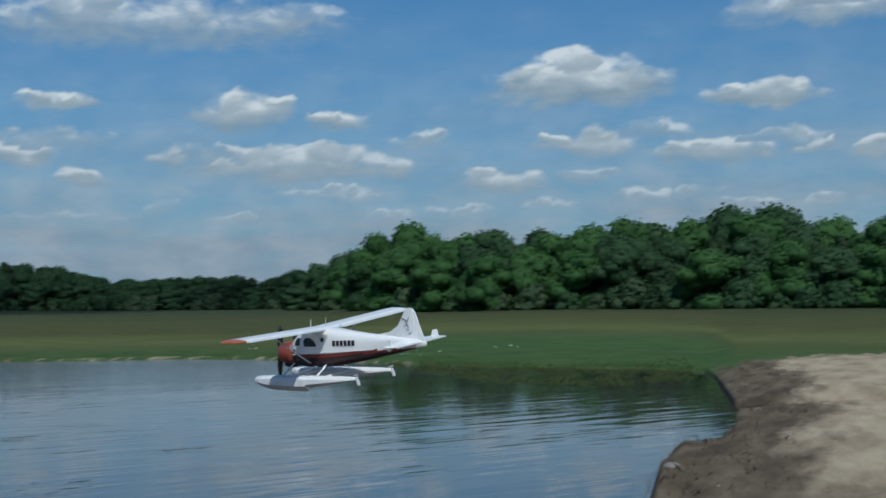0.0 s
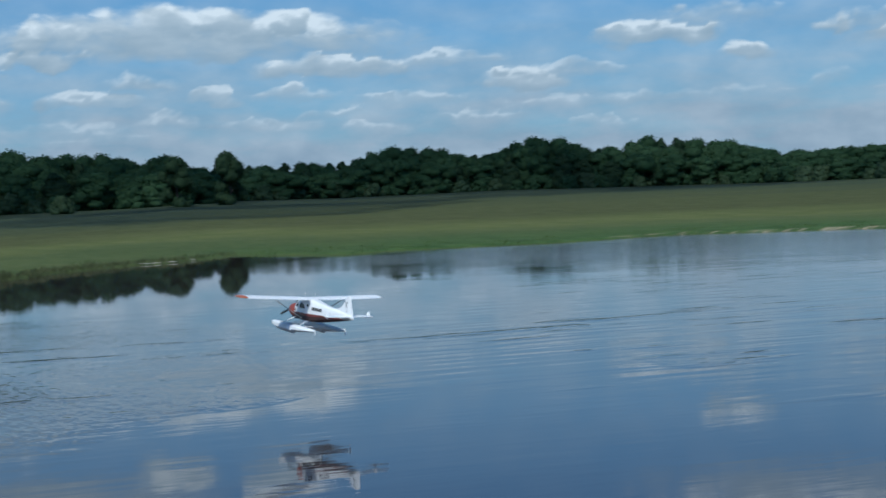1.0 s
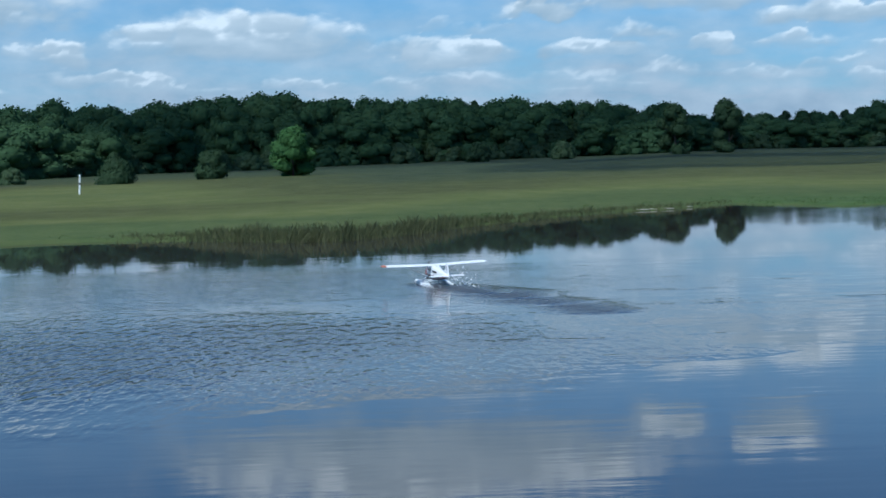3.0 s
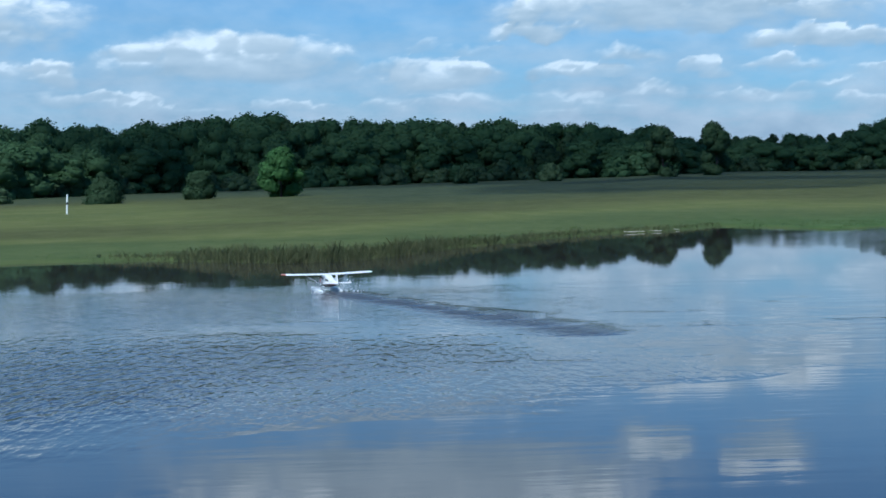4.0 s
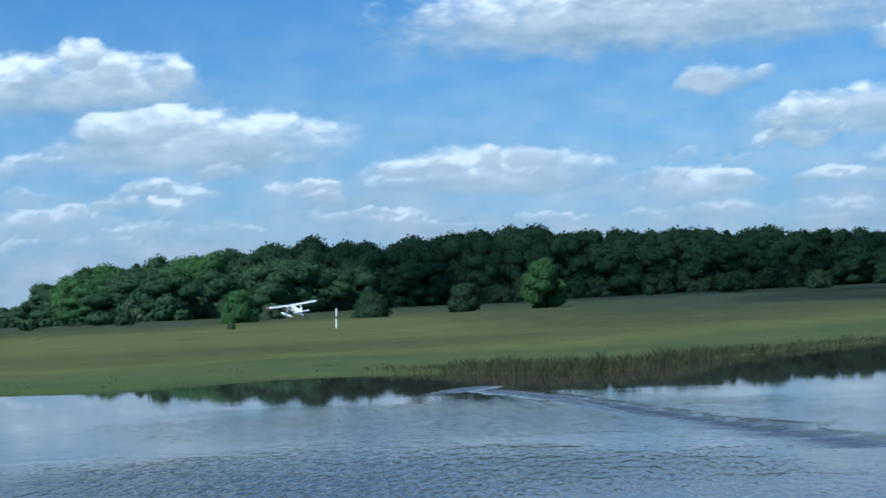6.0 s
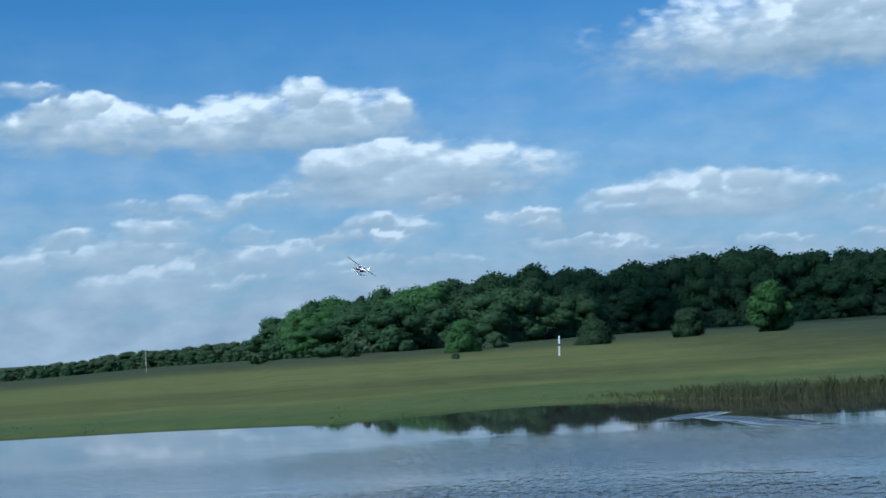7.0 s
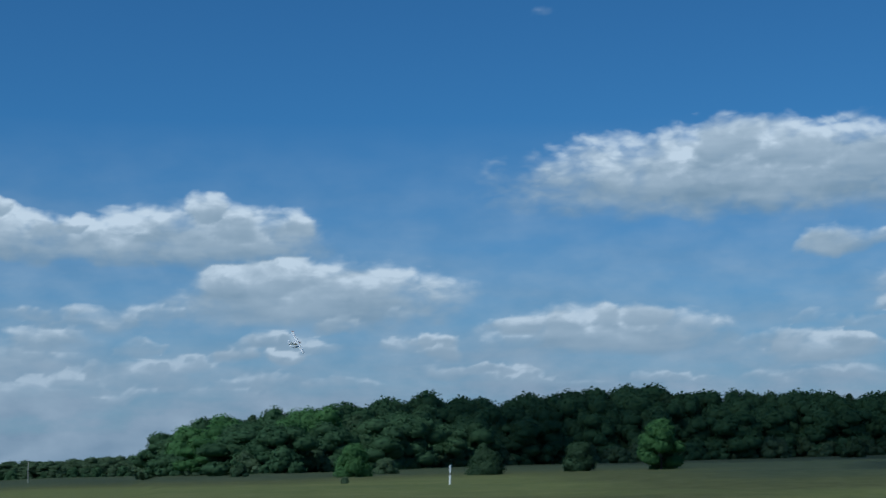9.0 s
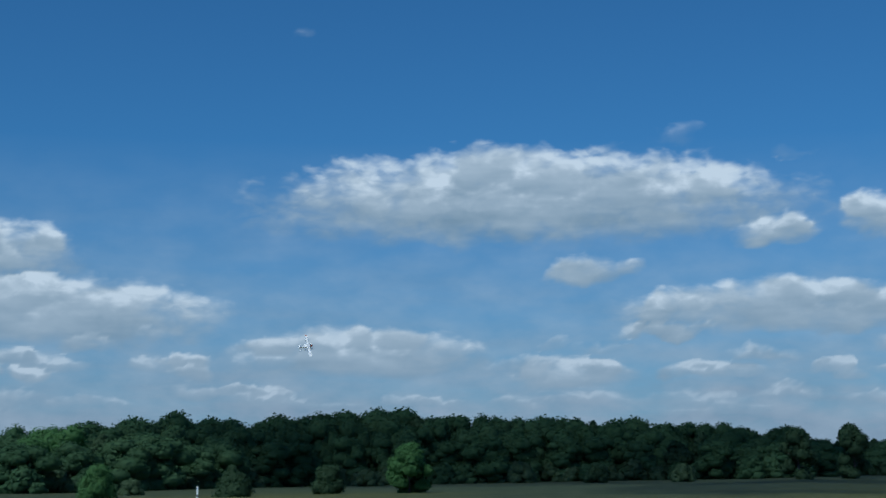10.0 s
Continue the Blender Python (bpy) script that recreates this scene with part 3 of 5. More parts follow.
# ---- helpers for meshes ----
def part(name, bm, material, parent, label=""):
    """Links a bmesh as one mesh object under its thing or part."""
    me = bpy.data.meshes.new(name)
    bm.to_mesh(me)
    bm.free()
    for one in material if isinstance(material, (list, tuple)) else [material]:
        me.materials.append(one)
    ob = new(name, me)
    if parent:
        ob.parent = parent
    return tagged(ob, label)


def smooth(ob):
    ob.data.polygons.foreach_set("use_smooth", [True] * len(ob.data.polygons))
    return ob


def loft(bm, rings, cap=True):
    """Joins rings of points by quads."""
    vs = [[bm.verts.new(p) for p in r] for r in rings]
    n = len(vs[0])
    faces = []
    for a, b in zip(vs, vs[1:]):
        for i in range(n):
            faces.append(bm.faces.new((a[i], a[(i + 1) % n], b[(i + 1) % n], b[i])))
    if cap:
        bm.faces.new(vs[0][::-1])
        bm.faces.new(vs[-1])
    return faces


def rod(bm, a, b, r, n=8, flat_x=1.0, r2=None):
    """A round bar from a to b."""
    a, b = Vector(a), Vector(b)
    q = (b - a).to_track_quat("Z", "Y")
    rings = []
    for p, rr in ((a, r), (b, r if r2 is None else r2)):
        rings.append([p + q @ Vector((math.cos(k * math.tau / n) * rr, math.sin(k * math.tau / n) * rr * flat_x, 0)) for k in range(n)])
    loft(bm, rings)


def plate(bm, outline, thick, axis="y"):
    """A flat outline (x, z) thickened along y, or (x, y) along z, with chamfered rims."""
    rings = []
    cx = sum(p[0] for p in outline) / len(outline)
    cy = sum(p[1] for p in outline) / len(outline)
    for off, k in ((-0.5, 0.96), (-0.3, 1.0), (0.3, 1.0), (0.5, 0.96)):
        ring = []
        for u, v in outline:
            u2, v2 = cx + (u - cx) * k, cy + (v - cy) * k
            ring.append((u2, off * thick, v2) if axis == "y" else (u2, v2, off * thick))
        rings.append(ring)
    loft(bm, rings)


def empty(name, m, label, category, group="", kind=""):
    ob = new(name)
    ob.empty_display_size = 0.1
    ob.matrix_basis = m
    return tagged(ob, label, category, group, kind)


def mesh_np(name, verts, faces, material, parent=None):
    """A mesh from arrays of corners and equal-sided faces."""
    me = bpy.data.meshes.new(name)
    k = faces.shape[1]
    me.vertices.add(len(verts))
    me.vertices.foreach_set("co", np.asarray(verts, np.float32).ravel())
    me.loops.add(faces.size)
    me.loops.foreach_set("vertex_index", faces.astype(np.int32).ravel())
    me.polygons.add(len(faces))
    me.polygons.foreach_set("loop_start", np.arange(0, faces.size, k, dtype=np.int32))
    me.update(calc_edges=True)
    me.validate()
    me.materials.append(material)
    ob = new(name, me)
    if parent:
        ob.parent = parent
    return ob


# ---- the lie of the land, round the place where the camera stands ----
def table(text):
    p = [tuple(map(float, q.split(":"))) for q in text.split()]
    return [a for a, _ in p], [b for _, b in p]


# height angle under the eye of the far water's edge, by compass angle
DIP = table("-36:2.3 -31:2.35 -25.5:2.40 -19.7:2.52 -17.5:2.45 -15.5:2.37 -13.4:2.29 -11.8:2.28 -9.8:2.3 -7.8:2.35 -5.8:2.42 -3.8:2.52 -1.75:2.5 0:2.4 2.2:2.15 4.4:1.98 5.8:1.86 8.4:1.72 9.8:1.69 12:1.52 16:1.70 17.6:1.62 23.6:1.6 27.8:1.47 31:1.5 34:1.5 36:1.54 41:1.76 43:1.9 48:2.04 51:2.12 52.8:2.25 53.2:2.5 53.6:3.1 53.9:3.6 54:3.62")
NEAR = table("-90:4 -36:4 28:4.5 36:5.6 39:6.6 45:9 49:12 50.4:15 50.8:16.6 51:18.1 51.2:20.2 52.06:23 53.3:23.8 53.8:25.5 54:30.4")
TREES_AT = table("-180:400 -60:500 -31:560 -22.2:560 -21.9:280 -18:235 -13:262 -8:290 0:300 10:300 12:380 16:400 30:400 38:350 41:245 45:225 59:205 70:200 100:260 180:400")
BASE_EL = table("-180:0 -60:-0.4 -30.5:-0.45 -25.5:-0.23 -17.7:-0.14 -12:0.0 -7.8:0.08 0.5:0.23 8.5:0.31 12:0.42 16:0.37 21.7:0.4 31:0.25 37.7:0.19 43:0.02 48:0.05 59:-0.1 100:0 180:0")


def shore_far(az):
    if az > 54 or az < -90:
        return 30.4 if az > 0 else 4.0
    if az < -36:
        return float(np.interp(az, [-90, -80, -60, -36], [4.0, 16.0, 36.0, 47.8]))
    return 1.92 / math.tan(radians(float(np.interp(az, *DIP))))


def shore_near(az):
    if az > 54:
        return 30.4
    rough = 0.7 * noise.noise(Vector((az * 3.1, 0.5, 0))) + 0.35 * noise.noise(Vector((az * 9.0, 2.5, 0)))
    return float(np.interp(az, *NEAR)) + rough * float(np.interp(az, [46, 50, 53, 53.9], [0, 1, 1, 0]))


def land(az, r):
    """Height of the ground over the pond's level at a compass angle and distance."""
    return bank(az, r) + float(np.interp(az, [53.3, 58, 70, 90], [0, 0.16, 0.2, 0])) * float(np.interp(r, [2, 10, 60, 120], [0, 1, 1, 0]))


def bank(az, r):
    near, far = shore_near(az), shore_far(az)
    if near < r < far:
        d = min(r - near, far - r)
        return -min(0.55, 0.16 * d)
    if r <= near:
        rise = float(np.interp(az, [30, 56, 62], [0.17, 0.17, 0.2]))
        return min(rise, 0.02 + 0.06 * (near - r)) if near > 6 else 0.05 + 0.15 * (1 - r / near)
    rt = float(np.interp(az, *TREES_AT))
    zt = 1.92 + rt * math.tan(radians(float(np.interp(az, *BASE_EL))))
    lip = float(np.interp(az, [52, 60], [0.1, 0.2])) if az > 0 else 0.1
    z = min(lip, 0.02 + 0.12 * (r - far)) + (zt - lip) * max(0.0, r - far - 0.5) / (rt - far)
    return z if r < rt else zt + min(r - rt, 200.0) * 0.014 + (r - rt) * 0.003


def at(az, r, dz=0.0):
    a = radians(az)
    return Vector((math.sin(a) * r, math.cos(a) * r, land(az, r) + dz))


def meadow_at(az, el):
    """Distance at which the meadow is met when looking out at these angles."""
    lo, hi = shore_far(az) + 0.5, 900.0
    for _ in range(40):
        mid = (lo + hi) / 2
        if math.degrees(math.atan2(land(az, mid) - EYE.z, mid)) < el:
            lo = mid
        else:
            hi = mid
    return lo


# meadow tone from water (0) to wood (1); the high end paints in shade
DRY_SHADE_W = table("0:0 0.25:0.1 0.38:0.75 0.52:0.75 0.62:0.42 0.84:0.45 0.91:1.35 1:1.6")
DRY_SHADE_N = table("0:0 0.3:0.1 0.42:0.4 0.54:0.75 0.68:1.15 0.8:1.45 1:1.6")
DRY_SHADE_NE = table("0:-0.4 0.18:-0.1 0.34:0.42 0.52:0.8 0.74:1.1 1:1.5")
DRY_SHADE_E = table("0:-0.45 0.5:-0.35 0.74:0.6 0.88:0.9 1:1.4")


def dry_shade_at(az, r, far):
    """How much drier the meadow gets between the pond and the wood: green by the water, straw further out; the grey
    heathland tone towards the trees has shade painted in as well.
    """
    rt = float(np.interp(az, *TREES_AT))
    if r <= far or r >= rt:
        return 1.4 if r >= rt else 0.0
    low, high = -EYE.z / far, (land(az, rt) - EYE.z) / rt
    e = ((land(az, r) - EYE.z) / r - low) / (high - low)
    west, north, ne, east = (float(np.interp(e, *t)) for t in (DRY_SHADE_W, DRY_SHADE_N, DRY_SHADE_NE, DRY_SHADE_E))
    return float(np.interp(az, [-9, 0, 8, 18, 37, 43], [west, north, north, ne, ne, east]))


def build_ground():
    azs = list(np.arange(-180, -38, 5.0)) + list(np.arange(-38, 49, 0.5)) + list(np.arange(49, 64, 0.1)) + list(np.arange(64, 180, 4.0))
    verts, sand, mud, dry_shade = [], [], [], []
    count = 0
    for az in azs:
        near, far = shore_near(az), shore_far(az)
        rs = [-0.06] + [near * k for k in (0.15, 0.3, 0.42, 0.52, 0.6, 0.67, 0.73, 0.78, 0.83, 0.87, 0.91, 0.94, 0.97, 1.0)]
        w = far - near
        rs += [near + w * k for k in (0.05, 0.25, 0.75, 0.95)]
        rs += [far + d for d in (0, 0.15, 0.4, 0.8, 1.4, 2.2, 3.2, 4.5, 6, 8, 10.5, 13.5, 17, 21, 26, 32, 40, 50, 62, 78, 98, 125, 160, 205, 260, 330, 420, 560, 800, 1300, 2500)]
        count = len(rs)
        for r in rs:
            p = at(az, r)
            bare = 0.0
            if az > 46:
                bare = float(np.interp(r, [0, 38, 47, 54], [1, 1, 0.75, 0])) * float(np.interp(az, [46, 50], [0, 1])) * (1 if r <= near or az > 52 else 0)
                if az > 52 and r > 30:
                    bare *= float(np.interp(az, [52.6, 53.4, 55.8], [0.2, 0.7, 1]))
            if r <= near:
                bare = max(bare, 0.8)
            if r > near and az <= 43 and 25 < az and r < far + 1.2:
                bare = 0.4
            if bare > 0.2 and r < 60:
                p.z += 0.02 * noise.noise(p * 0.4) + 0.012 * noise.noise(p * 2.3)
            wet = 0.0
            if az > 40:
                edge_az = float(np.interp(r, [14, 17, 21, 25, 36, 50], [50.4, 51.0, 51.6, 53.2, 53.5, 53.0]))
                wet = float(np.interp((az - edge_az) * r * 0.0175, [-1, 0, 1.1, 1.8, 2.8], [1, 1, 0.8, 0.46, 0.08])) * float(np.interp(r, [5, 12], [0, 1])) * float(np.interp(az, [40, 46, 90, 120], [0, 1, 1, 0]))
            verts.append(p)
            sand.append(bare)
            mud.append(wet)
            dry_shade.append(dry_shade_at(az, r, far))
    n = len(azs)
    faces = []
    for i in range(n):
        j = (i + 1) % n
        for k in range(count - 1):
            faces.append((i * count + k, i * count + k + 1, j * count + k + 1, j * count + k))
    ob = mesh_np("ground", np.array(verts), np.array(faces), M_GROUND)
    for name, values in (("sand", sand), ("mud", mud), ("dry_shade", dry_shade)):
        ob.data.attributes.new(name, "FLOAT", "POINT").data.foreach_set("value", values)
    smooth(ob)
    return tagged(ob, "grassy meadow with a bare sandy shore round a pond", "ground", kind="structure")


def build_water():
    """The pond's surface, a little under the banks all round."""
    bm = bmesh.new()
    azs = np.arange(-92, 57, 1.0)
    hub = bm.verts.new((0.5, 1.5, 0))
    rim = [bm.verts.new((math.sin(radians(a)) * (shore_far(a) + 2.5), math.cos(radians(a)) * (shore_far(a) + 2.5), 0)) for a in azs]
    for u, v in zip(rim, rim[1:]):
        bm.faces.new((hub, v, u))
    bmesh.ops.recalc_face_normals(bm, faces=bm.faces)
    if bm.faces[:][0].normal.z < 0:
        bmesh.ops.reverse_faces(bm, faces=bm.faces)
    ob = part("water", bm, M_WATER, None, "calm murky pond that mirrors sky and trees")
    return tagged(ob, category="water", kind="structure")


build_ground()
build_water()


# ---- trees ----
def crown_mesh(seed, lobes, leaf, per, flatten=0.85):
    """A crown of many small leaf sprays set over uneven lobes; lobes: (x, y, z, radius)."""
    rng = np.random.default_rng(seed)
    verts, faces, normals = [], [], []
    n = 0
    # a coarse leafy mass inside every lobe closes the gaps between the sprays
    cube = [np.roll(np.array([1.0, a, b]) * sign, axis) for axis in range(3) for sign in (1, -1) for a in (-1, 0, 1) for b in (-1, 0, 1)]
    ball = np.array([q / np.linalg.norm(q) for q in cube])
    quads = np.array([[g * 9 + c for c in ((p, p + 3, p + 4, p + 1) if g % 2 == 0 else (p, p + 1, p + 4, p + 3))] for g in range(6) for p in (0, 1, 3, 4)])
    for x, y, z, r in lobes:
        uneven = rng.uniform(0.8, 0.93, (54, 1))
        verts.append(np.array([x, y, z]) + ball * uneven * r * np.array([1, 1, flatten]))
        normals.append(ball)
        faces.append(quads + n)
        n += 54
        k = int(per * r * r)
        d = rng.normal(size=(k, 3))
        d /= np.linalg.norm(d, axis=1)[:, None]
        d[:, 2] = np.where(d[:, 2] < -0.55, -d[:, 2], d[:, 2])
        rad = r * np.where(rng.random(k) < 0.28, rng.uniform(0.95, 1.2, k), rng.uniform(0.84, 1.0, k))
        c = np.array([x, y, z]) + d * rad[:, None] * np.array([1, 1, flatten])
        nrm = d + rng.normal(size=(k, 3)) * 0.4
        nrm /= np.linalg.norm(nrm, axis=1)[:, None]
        t = np.cross(nrm, rng.normal(size=(k, 3)))
        t /= np.linalg.norm(t, axis=1)[:, None]
        b = np.cross(nrm, t)
        s = leaf * rng.uniform(0.6, 1.35, k)[:, None]
        droop = nrm * s * 0.25
        q = np.stack([c - t * s * 0.8, c - b * s * 0.55 + droop, c + t * s * 0.8, c + b * s * 0.55 + droop], 1).reshape(-1, 3)
        verts.append(q)
        faces.append(np.arange(n, n + 4 * k).reshape(-1, 4))
        n += 4 * k
        soft = d * 0.65 + nrm * 0.5 + np.array([0, 0, 0.15])
        normals.append(np.repeat(soft / np.linalg.norm(soft, axis=1)[:, None], 4, axis=0))
    return np.concatenate(verts), np.concatenate(faces), np.concatenate(normals)


def make_tree(name, seed, high, wide, kind, label, material, leaf=0.31, per=37.0, low=0.1):
    """A tree: tapered trunk with limbs, and a crown of leaf sprays. Stands at the origin."""
    rng = random.Random(seed)
    thing = empty(name, Matrix(), label, "tree" if name == "tree" else "bush")
    bm = bmesh.new()
    base_r = high * 0.022 + 0.03
    top = high * (0.75 if kind != "cone" else 0.9)
    p0, prev_r = Vector((0, 0, -0.15)), base_r
    for i in range(4):
        p1 = Vector((rng.uniform(-1, 1) * wide * 0.02, rng.uniform(-1, 1) * wide * 0.02, top * (i + 1) / 4))
        r1 = base_r * (1 - 0.22 * (i + 1))
        rod(bm, p0, p1, prev_r, 7, r2=r1)
        if kind != "cone" and i > 0:
            for _ in range(3):
                a = rng.uniform(0, math.tau)
                rod(bm, p0, p0 + Vector((math.cos(a) * wide * 0.3, math.sin(a) * wide * 0.3, high * 0.14)), prev_r * 0.5, 5, r2=prev_r * 0.15)
        p0, prev_r = p1, r1
    part("trunk", bm, M_BARK, thing)
    lobes = []
    if kind == "cone":
        for i in range(16):
            f = (i + 0.5) / 16
            rr = wide * 0.5 * (1 - f) ** 0.75 * 0.75 + 0.08 * wide
            a = rng.uniform(0, math.tau)
            o = rr * 0.45
            lobes.append((math.cos(a) * o, math.sin(a) * o, high * (low - 0.03 + (0.97 - low) * f), rr * rng.uniform(0.85, 1.15)))
    elif kind == "bush":
        for i in range(13):
            f = (i + 0.5) / 13
            a, o = i * 2.4 + rng.uniform(-0.4, 0.4), wide * (0.31 - 0.2 * f) * math.sqrt(rng.uniform(0.45, 1))
            lobes.append((math.cos(a) * o, math.sin(a) * o, high * (0.06 + 0.66 * f), min(high * 0.32, wide * rng.uniform(0.19, 0.27))))
    else:
        for i in range(20):
            f = (i + rng.random()) / 20
            a = rng.uniform(0, math.tau)
            o = wide * 0.4 * math.sqrt(max(0.05, 1 - ((f - 0.38) / 0.66) ** 2)) * math.sqrt(rng.uniform(0.2, 1))
            lobes.append((math.cos(a) * o, math.sin(a) * o, high * (low + 0.16 + (0.72 - low) * f), wide * rng.uniform(0.15, 0.25)))
        lobes.append((0, 0, high * 0.55, wide * 0.32))
        lobes.append((0, 0, high * 0.78, wide * 0.24))
    v, f, soft = crown_mesh(seed, lobes, leaf, per)
    crown = smooth(mesh_np("crown", v, f, material, thing))
    crown.data.normals_split_custom_set_from_vertices(soft.tolist())
    return thing


def place(proto, az, r, scale, turn, sx=1.0, group="", label=""):
    p = at(az, r, -0.1)
    m = Matrix.Translation(p) @ Matrix.Rotation(turn, 4, "Z") @ Matrix.Diagonal((scale * sx, scale * sx, scale, 1))
    t = copy_thing(proto, m)
    return tagged(t, label, group=group)


TOP_EL = table("-31:0.1 -26.2:0.5 -22.1:0.66 -21.9:1.5 -21.4:1.74 -20.3:1.9 -17:2.27 -14.7:2.36 -12.2:2.74 -11.3:2.45 -7.3:2.66 -5.0:2.92 -3.2:2.77 -1:2.6 1.7:2.54 5.3:2.4 8.5:2.1 10:2.12 10.9:1.65 12:1.7 14:1.74 16:1.7 17.5:2.1 18.6:2.05 21.4:1.76 22.6:2.2 23.9:2.3 24.8:1.75 26.5:1.95 27.2:2.12 29.5:1.85 31.9:1.33 33.7:1.43 37.7:1.45 39.5:1.95 40.4:2.7 42:3.1 44:3.0 45:3.0 48:3.15 49.4:3.3 52:2.98 53.4:3.4 54.2:3.9 56:3.5 57:3.06 59:3.22 66:3.2")


def woods():
    """The wood that closes the meadow: single trees in a few rows, the rear ones the taller."""
    protos = [make_tree("tree", 11 + i, 10.0, 8.0 + (i % 3), "round", "broad leafy oak in the dense edge of the wood", M_LEAF, low=-0.1) for i in range(5)]
    fresh = [make_tree("tree", 31 + i, 10.0, 8.5, "round", "leafy tree in fresh green at the wood's edge", M_LEAF_LIGHT, low=-0.1) for i in range(2)]
    cedar = [make_tree("tree", 51 + i, 10.0, 6.0, "cone", "dark cedar among the trees of the wood", M_CEDAR, leaf=0.34, per=50) for i in range(2)]
    # greyer leaves put the haze of distance into the far trees' colour
    pale = [make_tree("tree", 57 + i, 10.0, 8.5, "round", "tree of the distant low wood, its leaves greyed for haze", M_SHRUB, low=-0.1) for i in range(2)]
    rng = random.Random(5)
    for row in range(3):
        az = -32.0
        while az < 63:
            rt = float(np.interp(az, *TREES_AT))
            el_t, el_b = float(np.interp(az, *TOP_EL)), float(np.interp(az, *BASE_EL))
            r = rt + 5 + row * 10 + rng.uniform(-3, 3)
            right = az > 39.5
            full = r * math.tan(radians(el_t)) + EYE.z - land(az, r)
            share = (0.7, 0.89, 1.02)[row] * rng.uniform(*((0.9, 1.06) if row < 2 or right else (0.95, 1.02)))
            h = max(3.0, full * share)
            step = (6.5, 5.2, 4.2)[row] if -22.3 < az < 39.5 else 6.0 if right else (7.0 if az > -22.3 else 4.0)
            if row == 2 and az < -22.3:
                az += 3
                continue
            pool = fresh if (right and rng.random() < 0.55) or (az < -14 and rng.random() < 0.3) else (cedar if rng.random() < (0.18 if 11 < az < 38 else 0.05) else protos)
            # the far low wood takes the leaves greyed for haze
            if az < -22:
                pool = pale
            wide = min(1.7, max(0.95, 11.0 / h))
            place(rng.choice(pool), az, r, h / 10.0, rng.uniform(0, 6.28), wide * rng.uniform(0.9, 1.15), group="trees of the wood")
            az += math.degrees(step / r) * rng.uniform(0.75, 1.25)
    low_bush = [make_tree("bush", 61 + i, 3.4, 5.0, "bush", "undergrowth bush at the foot of the wood", M_LEAF if i else M_SHRUB, leaf=0.4, per=40) for i in range(2)]
    az = -32.0
    while az < 63:
        rt = float(np.interp(az, *TREES_AT))
        place(rng.choice(low_bush), az, rt + rng.uniform(0, 4), rng.uniform(0.7, 1.3), rng.uniform(0, 6.28), 1.15, group="bushes at the wood's foot")
        az += math.degrees(4.2 / rt) * rng.uniform(0.8, 1.3)
    for k, t in enumerate(low_bush):
        t.matrix_basis = pose(*at(66 + 2 * k, 250, -0.1), 0, 0, 20)
        t["group"] = "bushes at the wood's foot"
    for k, t in enumerate(protos + fresh + cedar + pale):
        t.matrix_basis = pose(*at(64 + 3 * k, 260, -0.1), 0, 0, 20)
        t["group"] = "trees of the wood"


woods()


def field_trees():
    """Single trees and bushes in front of the wood."""
    def stand(name, seed, az, el, top, wide_deg, kind, label, material, leaf, per, low=0.05):
        r = meadow_at(az, el)
        h = r * (math.tan(radians(top)) - math.tan(radians(el)))
        w = r * radians(wide_deg)
        t = make_tree(name, seed, h, w, kind, label, material, leaf=leaf, per=per, low=low)
        t.matrix_basis = pose(*at(az, r, -0.05), 0, 0, seed * 37 % 360)

    stand("tree", 71, -3.75, -0.13, 1.62, 1.62, "round", "round bright green tree alone in the meadow", M_LEAF_LIGHT, 0.2, 300, -0.14)
    stand("bush", 72, -6.65, -0.16, 0.93, 1.45, "bush", "dense dark round bush in the meadow", M_CEDAR, 0.15, 420)
    stand("bush", 73, -10.0, -0.25, 0.88, 1.2, "cone", "dark pointed cedar bush in the meadow", M_CEDAR, 0.15, 420)
    stand("bush", 74, -14.75, -0.27, 1.05, 1.45, "bush", "tall green bush in the meadow", M_LEAF_LIGHT, 0.15, 520)
    stand("bush", 75, -13.6, -0.18, 0.44, 1.05, "bush", "low grey-green bush beside a small tree", M_SHRUB, 0.13, 520)
    stand("bush", 76, -1.5, 0.20, 1.0, 1.55, "bush", "broad grey-green bush before the wood", M_SHRUB, 0.24, 150)
    stand("bush", 77, 0.25, 0.2, 1.0, 1.4, "bush", "broad grey-green bush before the wood", M_SHRUB, 0.24, 150)
    stand("bush", 78, -5.2, 0.1, 0.75, 1.2, "bush", "shaded bush before the wood", M_SHRUB, 0.25, 80)
    stand("bush", 79, 3.0, 0.2, 0.95, 1.2, "bush", "shaded bush before the wood", M_CEDAR, 0.3, 60)
    stand("bush", 80, 6.0, 0.22, 0.9, 1.2, "bush", "shaded bush before the wood", M_SHRUB, 0.24, 150)
    stand("tree", 81, 11.9, 0.3, 2.24, 1.3, "round", "tall dark oval tree before the wood", M_CEDAR, 0.28, 90, -0.14)
    stand("tree", 82, 10.0, 0.3, 2.1, 1.3, "round", "tall dark tree before the wood", M_CEDAR, 0.28, 90, -0.14)
    stand("bush", 83, -15.05, -0.5, -0.22, 0.4, "bush", "small grey shrub in the meadow", M_SHRUB, 0.06, 1500)
    stand("bush", 84, -18.8, -0.22, 0.33, 0.8, "bush", "small dark bush at the wood's edge", M_CEDAR, 0.25, 80)


field_trees()


# ---- low clouds overhead, which shade the wood and the far meadow ----
M_CLOUD = mat("cloud_white", [(0.8, 0.8, 0.8), (0.86, 0.86, 0.86)], 0.01, 0.95, spec=0.0)


